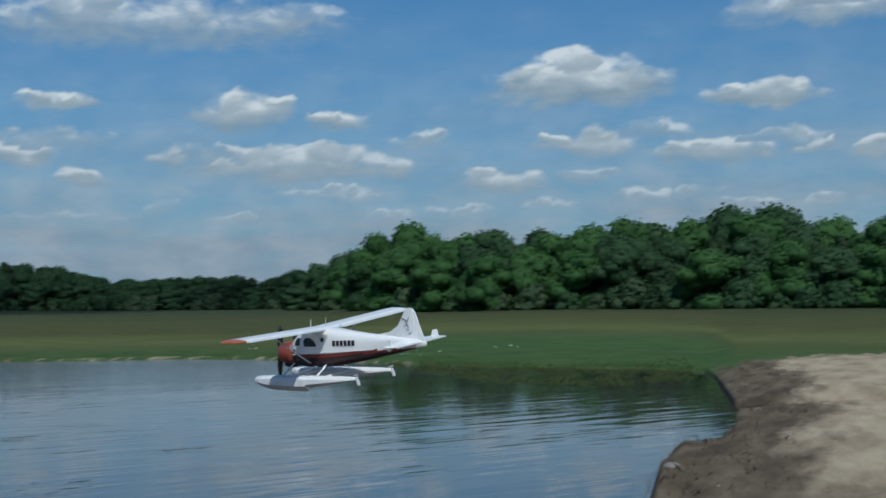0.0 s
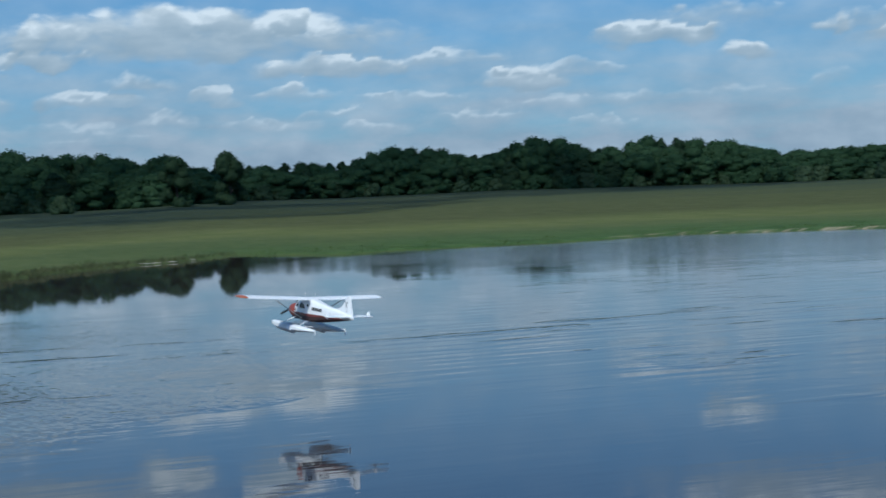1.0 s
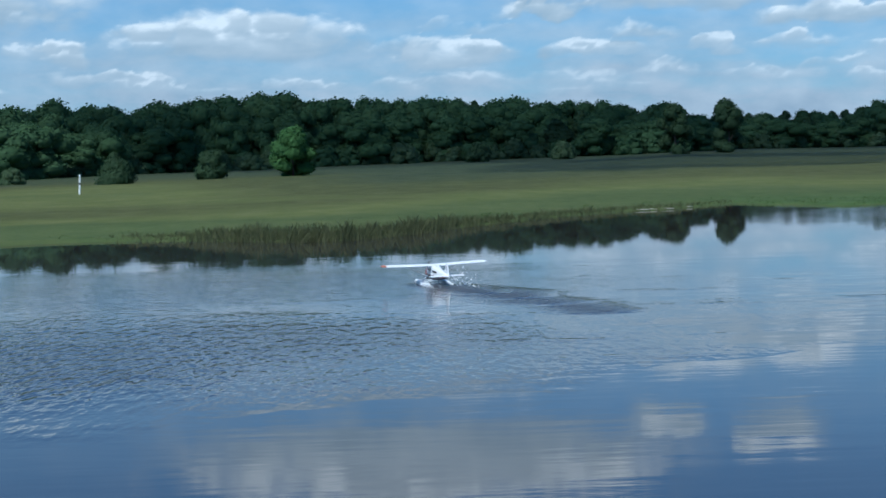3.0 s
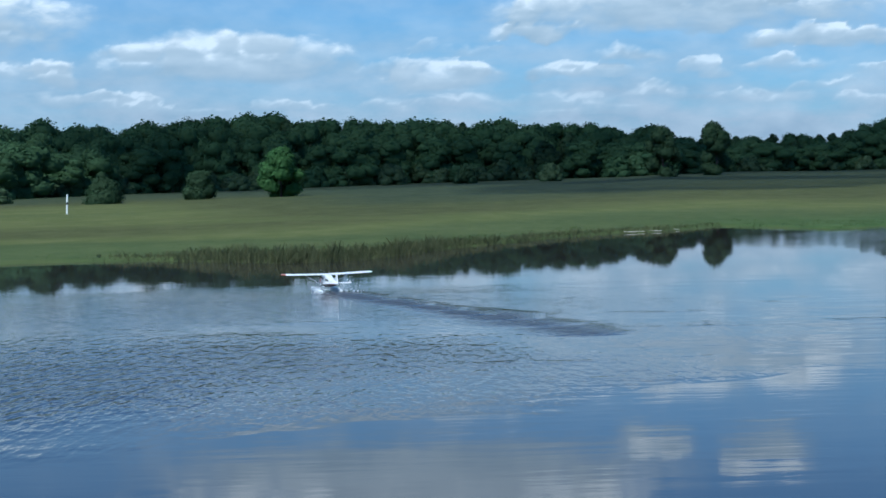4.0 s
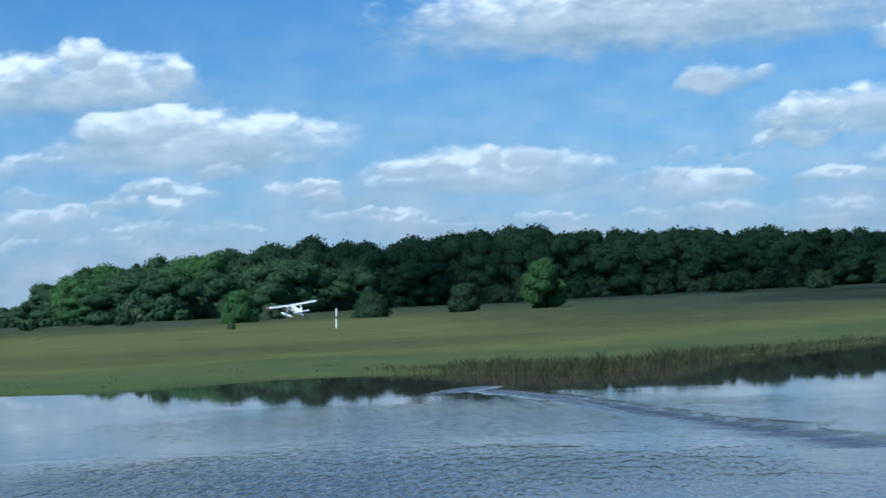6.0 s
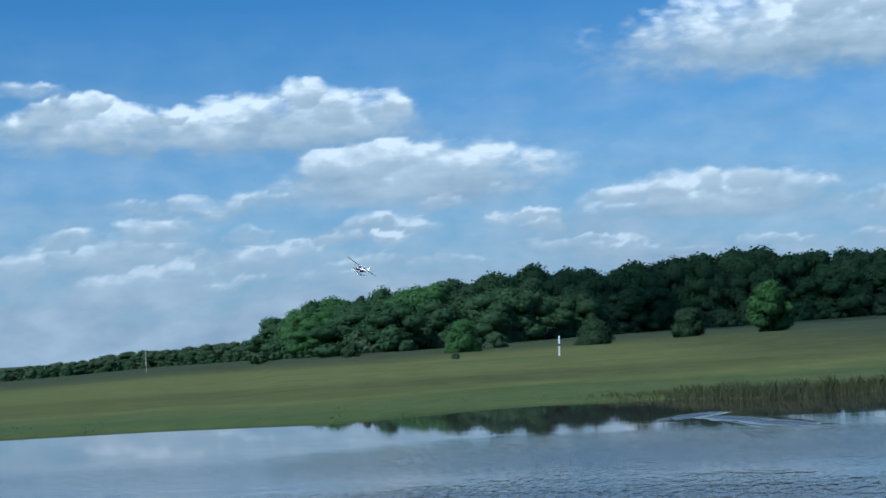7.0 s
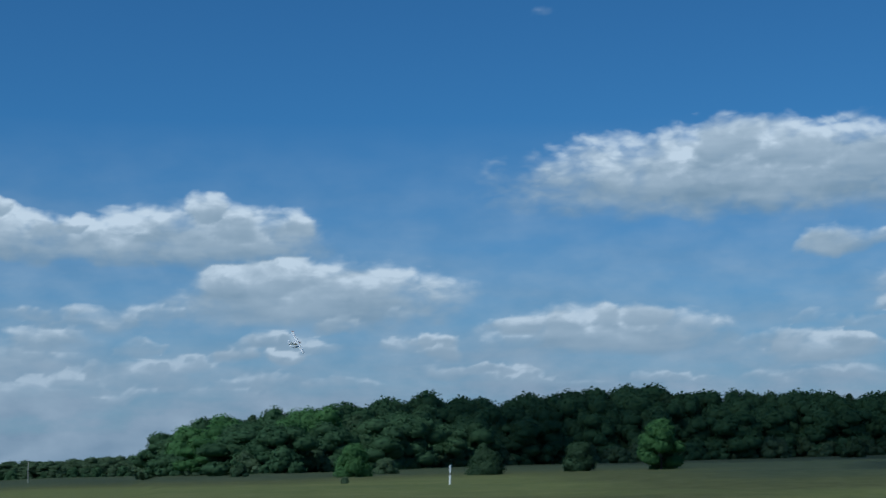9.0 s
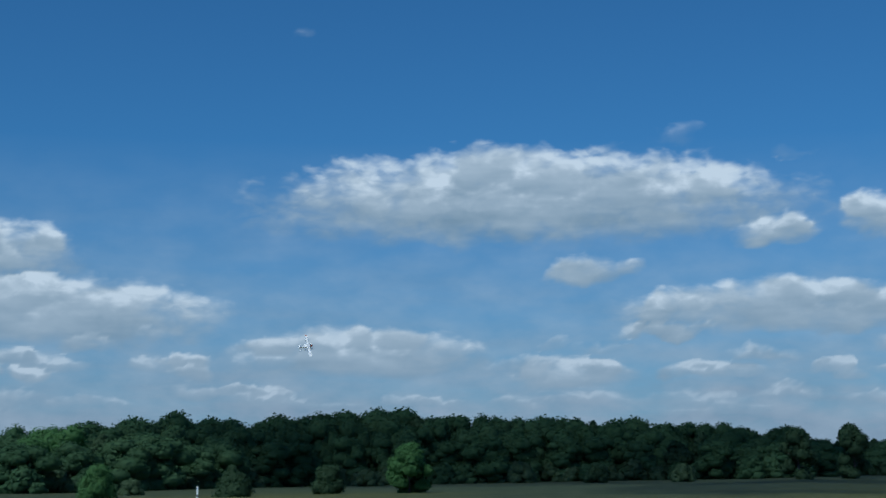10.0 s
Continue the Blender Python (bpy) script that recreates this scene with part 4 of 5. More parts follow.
def let_through(m, share):
    """Thin cloud lets a share of the sun through."""
    nt = m.node_tree
    tr = nt.nodes.new("ShaderNodeBsdfTransparent")
    mx = wired(nt, nt.nodes.new("ShaderNodeMixShader"), [share, nt.nodes["Principled BSDF"].outputs[0], tr.outputs[0]])
    nt.links.new(mx.outputs[0], nt.nodes["Material Output"].inputs["Surface"])


let_through(M_CLOUD, 0.79)


def build_cloud(seed, az, r, wide, deep, turn):
    """A flat-based cumulus whose shadow falls on the ground at this compass angle and distance."""
    rng = random.Random(seed)
    high = 480.0
    back = high / math.tan(radians(SUN_EL))
    x = math.sin(radians(az)) * r + math.sin(radians(SUN_AZ)) * back
    y = math.cos(radians(az)) * r + math.cos(radians(SUN_AZ)) * back
    bm = bmesh.new()
    bmesh.ops.create_icosphere(bm, subdivisions=6, radius=1.0)
    shift = Vector((seed * 11.0, 0, 0))
    for v in bm.verts:
        u = v.co.normalized()
        k = 1 + 0.34 * noise.noise(u * 2.2 + shift) + 0.18 * noise.noise(u * 5 + shift) + 0.09 * noise.noise(u * 11 + shift)
        v.co = Vector((u.x * wide * k * 1.12, u.y * deep * k * 1.12, max(-6.0, u.z * deep * 0.45 * k)))
    ob = smooth(part("cloud", bm, M_CLOUD, None))
    ob.matrix_basis = pose(x, y, high, 0, 0, turn)
    return tagged(ob, "white cumulus cloud drifting over the meadow", "cloud", "clouds overhead")


build_cloud(1, -4, 350, 92, 56, 5)
build_cloud(2, 9, 345, 110, 95, -9)
build_cloud(4, 12.5, 215, 52, 24, 70)
build_cloud(3, 26, 445, 140, 88, -26)


# ---- the model seaplane: x forward, y to its left, z up ----
def build_plane():
    plane = empty("model_seaplane", Matrix(), "white model floatplane with brick-red lower fuselage and twin floats", "model plane")

    # fuselage: x, top, bottom, half width, roundness
    spine = [(0.205, 0.012, -0.152, 0.076, 2.6), (0.18, 0.035, -0.158, 0.079, 2.8), (0.14, 0.07, -0.163, 0.08, 3.4), (0.09, 0.082, -0.166, 0.08, 4.0), (0.0, 0.084, -0.166, 0.08, 4.2),
             (-0.09, 0.078, -0.16, 0.077, 4.0), (-0.2, 0.06, -0.147, 0.067, 3.4), (-0.32, 0.044, -0.127, 0.054, 3.0), (-0.45, 0.03, -0.102, 0.041, 2.7), (-0.58, 0.017, -0.076, 0.028, 2.4), (-0.70, 0.005, -0.052, 0.015, 2.2), (-0.756, -0.008, -0.036, 0.006, 2.0)]
    n = 40
    bm = bmesh.new()
    rings, levels = [], []
    xs = np.linspace(spine[0][0], spine[-1][0], 30)
    cols = list(zip(*spine))
    for x in xs:
        top, bot, hw, pw = (float(np.interp(-x, [-q for q in cols[0]], cols[k])) for k in (1, 2, 3, 4))
        ring = []
        for i in range(n):
            a = math.tau * (i + 0.5) / n
            c, s = math.cos(a), math.sin(a)
            ring.append((x, math.copysign(abs(c) ** (2 / pw), c) * hw, (top + bot) / 2 + math.copysign(abs(s) ** (2 / pw), s) * (top - bot) / 2))
        rings.append(ring)
    loft(bm, rings)
    for f in bm.faces:
        c = f.calc_center_median()
        red_top = -0.062 + 0.02 * max(0.0, -c.x)
        belly = -0.1 + 0.062 * max(0.0, -c.x)
        f.material_index = 0 if c.z > red_top else (2 if c.z < belly else 1)
    smooth(part("fuselage", bm, [M_WHITE, M_RED, M_DARK], plane))

    # cowl, intake, spinner
    bm = bmesh.new()
    rings = []
    for x, r in ((0.203, 0.078), (0.25, 0.076), (0.30, 0.07), (0.328, 0.06), (0.338, 0.05), (0.333, 0.042), (0.31, 0.038)):
        rings.append([(x, math.cos(k * math.tau / 24) * r, -0.078 + math.sin(k * math.tau / 24) * r) for k in range(24)])
    loft(bm, rings)
    cowl = smooth(part("cowl", bm, M_COWL, plane, "rust-red engine cowl"))
    bm = bmesh.new()
    rings = []
    for x, r in ((0.20, 0.03), (0.24, 0.038), (0.285, 0.034), (0.305, 0.02)):
        rings.append([(x, math.cos(k * math.tau / 12) * r * 1.2, -0.145 + math.sin(k * math.tau / 12) * r * 0.7) for k in range(12)])
    loft(bm, rings)
    part("air_scoop", bm, M_BLACK, cowl, "black air scoop")
    bm = bmesh.new()
    rod(bm, (0.305, 0, -0.078), (0.315, 0, -0.078), 0.039, 16)
    part("intake", bm, M_BLACK, cowl, "dark engine opening")

    # propeller with two blades, turning about x
    prop = new("propeller")
    prop.parent = plane
    tagged(prop, "two-bladed black propeller")
    bm = bmesh.new()
    rings = []
    for x, r in ((-0.012, 0.017), (0.006, 0.016), (0.018, 0.01), (0.024, 0.003)):
        rings.append([(x, math.cos(k * math.tau / 12) * r, math.sin(k * math.tau / 12) * r) for k in range(12)])
    loft(bm, rings)
    smooth(part("spinner", bm, M_BLACK, prop))
    for side in (1, -1):
        bm = bmesh.new()
        rings = []
        for z, w, tw in ((0.01, 0.009, 55), (0.04, 0.016, 45), (0.09, 0.019, 30), (0.14, 0.015, 20), (0.165, 0.006, 15)):
            t = radians(tw)
            pts = []
            for u, v in ((-w, 0), (0, 0.0025), (w, 0), (0, -0.0025)):
                pts.append((u * math.sin(t) * side + v * math.cos(t), side * (u * math.cos(t)), side * z))
            rings.append(pts)
        loft(bm, rings)
        smooth(part("blade", bm, M_BLACK, prop))
    prop.location = (0.352, 0, -0.07)

    # wing with ailerons and flaps behind it
    def foil(y, chord0, chord1, thick, z, lead):
        pts = []
        prof = [(0.0, 0.0), (0.02, 0.28), (0.08, 0.52), (0.2, 0.68), (0.4, 0.7), (0.6, 0.55), (0.8, 0.3), (1.0, 0.03)]
        ups = [(u, v) for u, v in prof if chord0 <= u <= chord1]
        for u, v in ups:
            pts.append((lead - u * 0.2, y, z + v * thick))
        for u, v in reversed(ups):
            if u > 0.01:
                pts.append((lead - u * 0.2, y, z - v * thick * 0.35))
        return pts

    def wing_z(y):
        return 0.072 + 0.024 * abs(y) / 0.915

    bm = bmesh.new()
    rings = []
    stations = [-0.915, -0.908, -0.89, -0.84, -0.7, -0.45, -0.2, 0.0, 0.2, 0.45, 0.7, 0.84, 0.866, 0.89, 0.908, 0.915]
    for y in stations:
        k = 1 - max(0, (abs(y) - 0.86) / 0.055) ** 2 * 0.6
        ring = foil(y, 0, 0.8, 0.026 * max(0.3, k), wing_z(y), 0.1)
        mid = 0.02
        rings.append([(mid + (x - mid) * (0.6 + 0.4 * k), yy, z) for x, yy, z in ring])
    loft(bm, rings)
    for f in bm.faces:
        y = f.calc_center_median().y
        f.material_index = 1 if y > 0.85 else 0
    wing = smooth(part("wing", bm, [M_WHITE, M_ORANGE], plane, "white wing with one orange tip"))
    for side in (1, -1):
        for name, y0, y1 in (("flap", 0.09, 0.46), ("aileron", 0.466, 0.85)):
            bm = bmesh.new()
            rings = []
            for y in (y0, (y0 + y1) / 2, y1):
                yy = side * y
                z = wing_z(yy)
                rings.append([(-0.064, yy, z + 0.0065), (-0.101, yy, z + 0.0015), (-0.101, yy, z - 0.0005), (-0.064, yy, z - 0.003)])
            loft(bm, rings)
            part(name, bm, M_WHITE, wing)
        bm = bmesh.new()
        rod(bm, (0.06, side * 0.079, -0.135), (0.045, side * 0.47, wing_z(0.47) - 0.004), 0.007, 8, 0.6)
        part("wing_strut", bm, M_METAL, plane)
    for x, y in ((0.06, 0.05), (0.01, -0.04), (-0.13, 0.0)):
        bm = bmesh.new()
        z = 0.085 if x > -0.1 else 0.072
        rod(bm, (x, y, z), (x - 0.006, y, z + (0.055 if x > -0.1 else 0.03)), 0.0035, 6, r2=0.002)
        part("antenna", bm, M_METAL, plane)

    # windows, flush-set dark panels on both sides, and the windscreen
    def panel(name, outline, side, mat_, parent=plane, label=""):
        bm = bmesh.new()
        def skin(x, z):
            top, bot, hw, pw = (float(np.interp(-x, [-q for q in cols[0]], cols[k])) for k in (1, 2, 3, 4))
            s = min(1.0, abs((z - (top + bot) / 2) / ((top - bot) / 2)))
            return hw * (1 - s ** pw) ** (1 / pw) + 0.0025
        cx, cz = sum(p[0] for p in outline) / len(outline), sum(p[1] for p in outline) / len(outline)
        rings = []
        for off, k in ((-0.006, 1.0), (0.0, 1.0), (0.0015, 0.9)):
            rings.append([(cx + (x - cx) * k, side * (skin(x, z) + off), cz + (z - cz) * k) for x, z in outline])
        loft(bm, rings)
        bmesh.ops.recalc_face_normals(bm, faces=bm.faces)
        return part(name, bm, mat_, parent, label)

    for side in (1, -1):
        panel("side_window", [(0.132, -0.024), (0.174, -0.024), (0.168, 0.0), (0.15, 0.022), (0.13, 0.026)], side, M_GLASS)
        panel("side_window", [(0.1, -0.03), (0.102, 0.005), (0.085, 0.024), (0.055, 0.026), (0.022, 0.004), (0.006, -0.024), (0.01, -0.03)], side, M_GLASS)
        panel("porthole", [(-0.04 + 0.014 * math.cos(k * 0.785), 0.012 + 0.014 * math.sin(k * 0.785)) for k in range(8)], side, M_GLASS)
        stripe = [(0.195 - 0.06 * k, -0.083 + 0.0028 * k) for k in range(11)]
        panel("pinstripe", stripe + [(x, z + 0.006) for x, z in reversed(stripe)], side, M_WHITE)
        for k in range(6):
            x = -0.115 - k * 0.027
            panel("marking_bar", [(x, -0.028), (x, 0.006), (x - 0.019, 0.005), (x - 0.019, -0.028)], side, M_BLACK)
    bm = bmesh.new()
    ring = []
    for y, z, x in ((-0.062, 0.02, 0.2), (0.062, 0.02, 0.2), (0.058, 0.066, 0.149), (-0.058, 0.066, 0.149)):
        ring.append((x + 0.002, y, z))
    vs = [bm.verts.new(p) for p in ring] + [bm.verts.new((p[0] - 0.006, p[1], p[2] - 0.006)) for p in ring]
    for q in ((0, 1, 2, 3), (7, 6, 5, 4), (0, 4, 5, 1), (1, 5, 6, 2), (2, 6, 7, 3), (3, 7, 4, 0)):
        bm.faces.new([vs[i] for i in q])
    part("windscreen", bm, M_GLASS, plane)

    # tail
    bm = bmesh.new()
    plate(bm, [(-0.40, 0.03), (-0.50, 0.05), (-0.56, 0.085), (-0.60, 0.15), (-0.622, 0.183), (-0.645, 0.195), (-0.672, 0.19), (-0.692, 0.0), (-0.60, 0.005)], 0.014)
    fin = part("fin", bm, M_WHITE, plane)
    bm = bmesh.new()
    plate(bm, [(-0.675, 0.188), (-0.69, 0.165), (-0.712, 0.09), (-0.738, 0.02), (-0.752, -0.025), (-0.742, -0.04), (-0.696, -0.03), (-0.695, 0.0)], 0.012)
    part("rudder", bm, M_WHITE, plane)
    for side in (1, -1):
        for x, z, a, ln in ((-0.628, 0.10, 70, 0.05), (-0.612, 0.125, 25, 0.035), (-0.64, 0.125, 110, 0.03), (-0.632, 0.062, 10, 0.022), (-0.645, 0.038, 150, 0.035), (-0.618, 0.088, 140, 0.025)):
            bm = bmesh.new()
            c, s = math.cos(radians(a)) * ln / 2, math.sin(radians(a)) * ln / 2
            rod(bm, (x - c, side * 0.0078, z - s), (x + c, side * 0.0078, z + s), 0.004, 5, 0.5)
            part("emblem_stroke", bm, M_BLACK, fin)
    bm = bmesh.new()
    plate(bm, [(-0.595, 0.02), (-0.615, 0.22), (-0.635, 0.29), (-0.66, 0.298), (-0.672, 0.29), (-0.672, -0.29), (-0.66, -0.298), (-0.635, -0.29), (-0.615, -0.22), (-0.595, -0.02)], 0.012, "z")
    bmesh.ops.translate(bm, verts=bm.verts, vec=(0, 0, -0.012))
    tail = part("tailplane", bm, M_WHITE, plane)
    for side in (1, -1):
        bm = bmesh.new()
        plate(bm, [(-0.675, side * 0.29), (-0.73, side * 0.275), (-0.735, side * 0.03), (-0.675, side * 0.02)], 0.008, "z")
        bmesh.ops.translate(bm, verts=bm.verts, vec=(0, 0, -0.012))
        part("elevator", bm, M_WHITE, tail)
        bm = bmesh.new()
        plate(bm, [(-0.625, -0.02), (-0.64, 0.03), (-0.672, 0.034), (-0.685, -0.02), (-0.66, -0.04)], 0.008)
        bmesh.ops.translate(bm, verts=bm.verts, vec=(0, side * 0.262, 0))
        part("finlet", bm, M_WHITE, tail)

    # floats
    for side in (1, -1):
        bm = bmesh.new()
        rings = []
        for x, hw, deck, chine, keel in ((0.415, 0.006, -0.222, -0.232, -0.24), (0.40, 0.024, -0.21, -0.232, -0.25), (0.36, 0.04, -0.203, -0.238, -0.268), (0.28, 0.049, -0.2, -0.247, -0.285), (0.15, 0.052, -0.199, -0.252, -0.292), (0.03, 0.052, -0.2, -0.255, -0.295), (0.0, 0.052, -0.2, -0.255, -0.294),
                                         (-0.004, 0.051, -0.2, -0.245, -0.272), (-0.12, 0.045, -0.201, -0.236, -0.258), (-0.25, 0.034, -0.203, -0.226, -0.24), (-0.345, 0.022, -0.206, -0.218, -0.224), (-0.356, 0.016, -0.208, -0.216, -0.22)):
            ring = []
            for y, z in ((0, keel), (hw * 0.55, (keel * 0.45 + chine * 0.55)), (hw, chine), (hw * 0.98, deck - 0.012), (hw * 0.75, deck), (0, deck + 0.006), (-hw * 0.75, deck), (-hw * 0.98, deck - 0.012), (-hw, chine), (-hw * 0.55, (keel * 0.45 + chine * 0.55))):
                ring.append((x, y + side * 0.195, z))
            rings.append(ring)
        loft(bm, rings)
        fl = part("float", bm, M_WHITE, plane, "white float with a stepped hull")
        bm = bmesh.new()
        plate(bm, [(-0.352, -0.2), (-0.37, -0.2), (-0.38, -0.225), (-0.386, -0.25), (-0.368, -0.254), (-0.36, -0.228)], 0.006)
        bmesh.ops.translate(bm, verts=bm.verts, vec=(0, side * 0.195, 0))
        part("water_rudder", bm, M_WHITE, fl)
        bm = bmesh.new()
        rod(bm, (-0.34, side * 0.195, -0.196), (-0.372, side * 0.195, -0.188), 0.006, 6)
        part("rudder_post", bm, M_METAL, fl)
        for name, a, b in (("float_strut", (0.2, side * 0.062, -0.14), (0.2, side * 0.185, -0.2)), ("float_strut", (-0.045, side * 0.066, -0.15), (-0.06, side * 0.185, -0.2)), ("brace_strut", (0.02, side * 0.07, -0.155), (0.13, side * 0.19, -0.2))):
            bm = bmesh.new()
            rod(bm, a, b, 0.0075, 8, 0.6)
            part(name, bm, M_WHITE, plane)
    for x in (0.18, -0.06):
        bm = bmesh.new()
        rod(bm, (x, -0.19, -0.215), (x, 0.19, -0.215), 0.006, 8)
        part("spreader_bar", bm, M_WHITE, plane)
    return plane, prop


PLANE, PROP = build_plane()


# ---- posts and small things ----
def build_post():
    r = meadow_at(-11.3, -0.58)
    h = r * (math.tan(radians(0.12)) + math.tan(radians(0.58)))
    post = empty("marker_post", pose(*at(-11.3, r), 0, 2.5, 0), "white marker post with a dark band in the meadow", "post")
    bm = bmesh.new()
    rod(bm, (0, 0, -0.2), (0, 0, h * 0.48), 0.07, 12)
    part("lower_pole", bm, M_POST, post)
    bm = bmesh.new()
    rod(bm, (0, 0, h * 0.48), (0, 0, h * 0.6), 0.062, 12)
    part("band", bm, M_POSTBAND, post, "dark grey band")
    bm = bmesh.new()
    rod(bm, (0, 0, h * 0.6), (0, 0, h), 0.068, 12)
    part("upper_pole", bm, M_POST, post)


build_post()


def build_float_marker():
    """Stake with a yellow foam sleeve in the shallows."""
    d = 7.6
    a = radians(36.95)
    x, y = math.sin(a) * d, math.cos(a) * d
    top = EYE.z - d * math.tan(radians(8.85))
    mid = EYE.z - d * math.tan(radians(10.02))
    t = empty("marker_stake", pose(x, y, 0, 0, 1.5, 0), "wooden stake with a yellow foam sleeve standing in the pond", "stake")
    bm = bmesh.new()
    rings = []
    for z, r in ((-0.45, 0.018), (mid, 0.0165), (top - 0.02, 0.012), (top, 0.008)):
        rings.append([(math.cos(k * 0.785) * r, math.sin(k * 0.785) * r * 0.8, z) for k in range(8)])
    loft(bm, rings)
    part("stake", bm, M_WOOD, t, "weathered wooden stake")
    bm = bmesh.new()
    rings = []
    for z, r in ((mid - 0.42, 0.028), (mid - 0.4, 0.03), (mid - 0.008, 0.03), (mid, 0.0275), (mid, 0.018)):
        rings.append([(math.cos(k * 0.524) * r, math.sin(k * 0.524) * r, z) for k in range(12)])
    loft(bm, rings)
    smooth(part("foam_sleeve", bm, M_YELLOW, t, "yellow foam sleeve"))


build_float_marker()


def blades(name, spots, material, label, category, lean=0.25):
    """One mesh of many thin blades; spots: (place, height, width)."""
    rng = np.random.default_rng(3)
    n = len(spots)
    p = np.array([tuple(s[0]) for s in spots])
    h = np.array([s[1] for s in spots])[:, None]
    w = np.array([s[2] for s in spots])[:, None]
    a = rng.uniform(-1.0, 1.0, n)
    side = np.stack([np.cos(a), np.sin(a), np.zeros(n)], 1) * w / 2
    tip = np.stack([rng.normal(0, lean, n), rng.normal(0, lean, n), np.ones(n)], 1) * h
    mid = tip * 0.55 * np.array([0.6, 0.6, 1.0])
    v = np.stack([p - side, p + side, p + mid + side * 0.7, p + tip, p + mid - side * 0.7], 1).reshape(-1, 3)
    f = np.arange(5 * n).reshape(-1, 5)
    ob = mesh_np(name, v, f, material)
    return tagged(ob, label, category, kind="stuff")


def greens():
    rng = random.Random(8)
    spots = []
    for _ in range(26000):
        az = rng.uniform(-24, 12.0)
        dens = float(np.interp(az, [-24, -11, -9, -6, -1, 1, 4, 12], [0.0, 0.0, 0.25, 0.9, 1, 0.95, 0.7, 0.3]))
        if rng.random() > dens:
            continue
        tall = float(np.interp(az, [-24, -13, -8, -5, 1, 3, 12], [0.2, 0.25, 0.5, 1.05, 1.0, 0.65, 0.4]))
        clump = 0.5 + 0.5 * noise.noise(Vector((az * 2.2, 0.3, 1.7)))
        r = shore_far(az) + rng.uniform(-0.6, 1.6) + 0.7 * noise.noise(Vector((az * 3, 5, 0)))
        spots.append((at(az, r, -0.03), tall * (0.12 + 0.34 * rng.random() ** 1.5) * (0.5 + 1.0 * clump), rng.uniform(0.014, 0.03)))
    blades("reeds", spots, M_REED, "reed fringe standing along the pond's edge", "reeds", 0.36)
    spots = []
    for _ in range(11000):
        az = rng.uniform(41.5, 52.4)
        r = shore_far(az) - 13.0 * rng.random() * float(np.interp(az, [41.5, 45, 50, 52.4], [0.3, 1, 1, 0.5])) + 0.6
        if noise.noise(Vector((az * 1.1, r * 0.35, 4))) < -0.3 + 0.3 * rng.random():
            continue
        p = at(az, r)
        p.z = max(p.z, -0.02)
        spots.append((p, rng.uniform(0.03, 0.1), rng.uniform(0.02, 0.05)))
    blades("flooded_grass", spots, M_GRASS, "tufts of grass standing in the shallow water", "grass", 0.5)
    spots = []
    for _ in range(15000):
        az = rng.uniform(-33, 60)
        r = shore_far(az) + 0.1 + 7 * rng.random() ** 1.6
        if az > 53 and r < 48 or az < -5 and rng.random() < 0.85:
            continue
        k = 0.6 + 0.7 * noise.noise(Vector((az * 0.8, r * 0.12, 2)))
        spots.append((at(az, r, -0.02), rng.uniform(0.03, 0.085) * max(0.3, k), rng.uniform(0.04, 0.08)))
    blades("meadow_grass", spots, M_GRASS, "rough meadow grass by the pond", "grass", 0.9)
    spots = []
    for _ in range(30):
        az = rng.choice((36.5, 39.5, 40.2, 41.2, 42.5, 46, 49)) + rng.gauss(0, 0.35)
        r = shore_far(az) + rng.uniform(3, 20)
        spots.append((at(az, r, 0.06), 0.07, 0.1))
    blades("white_flowers", spots, M_FLOWER, "scattered white meadow flowers", "flowers", 0.5)


greens()


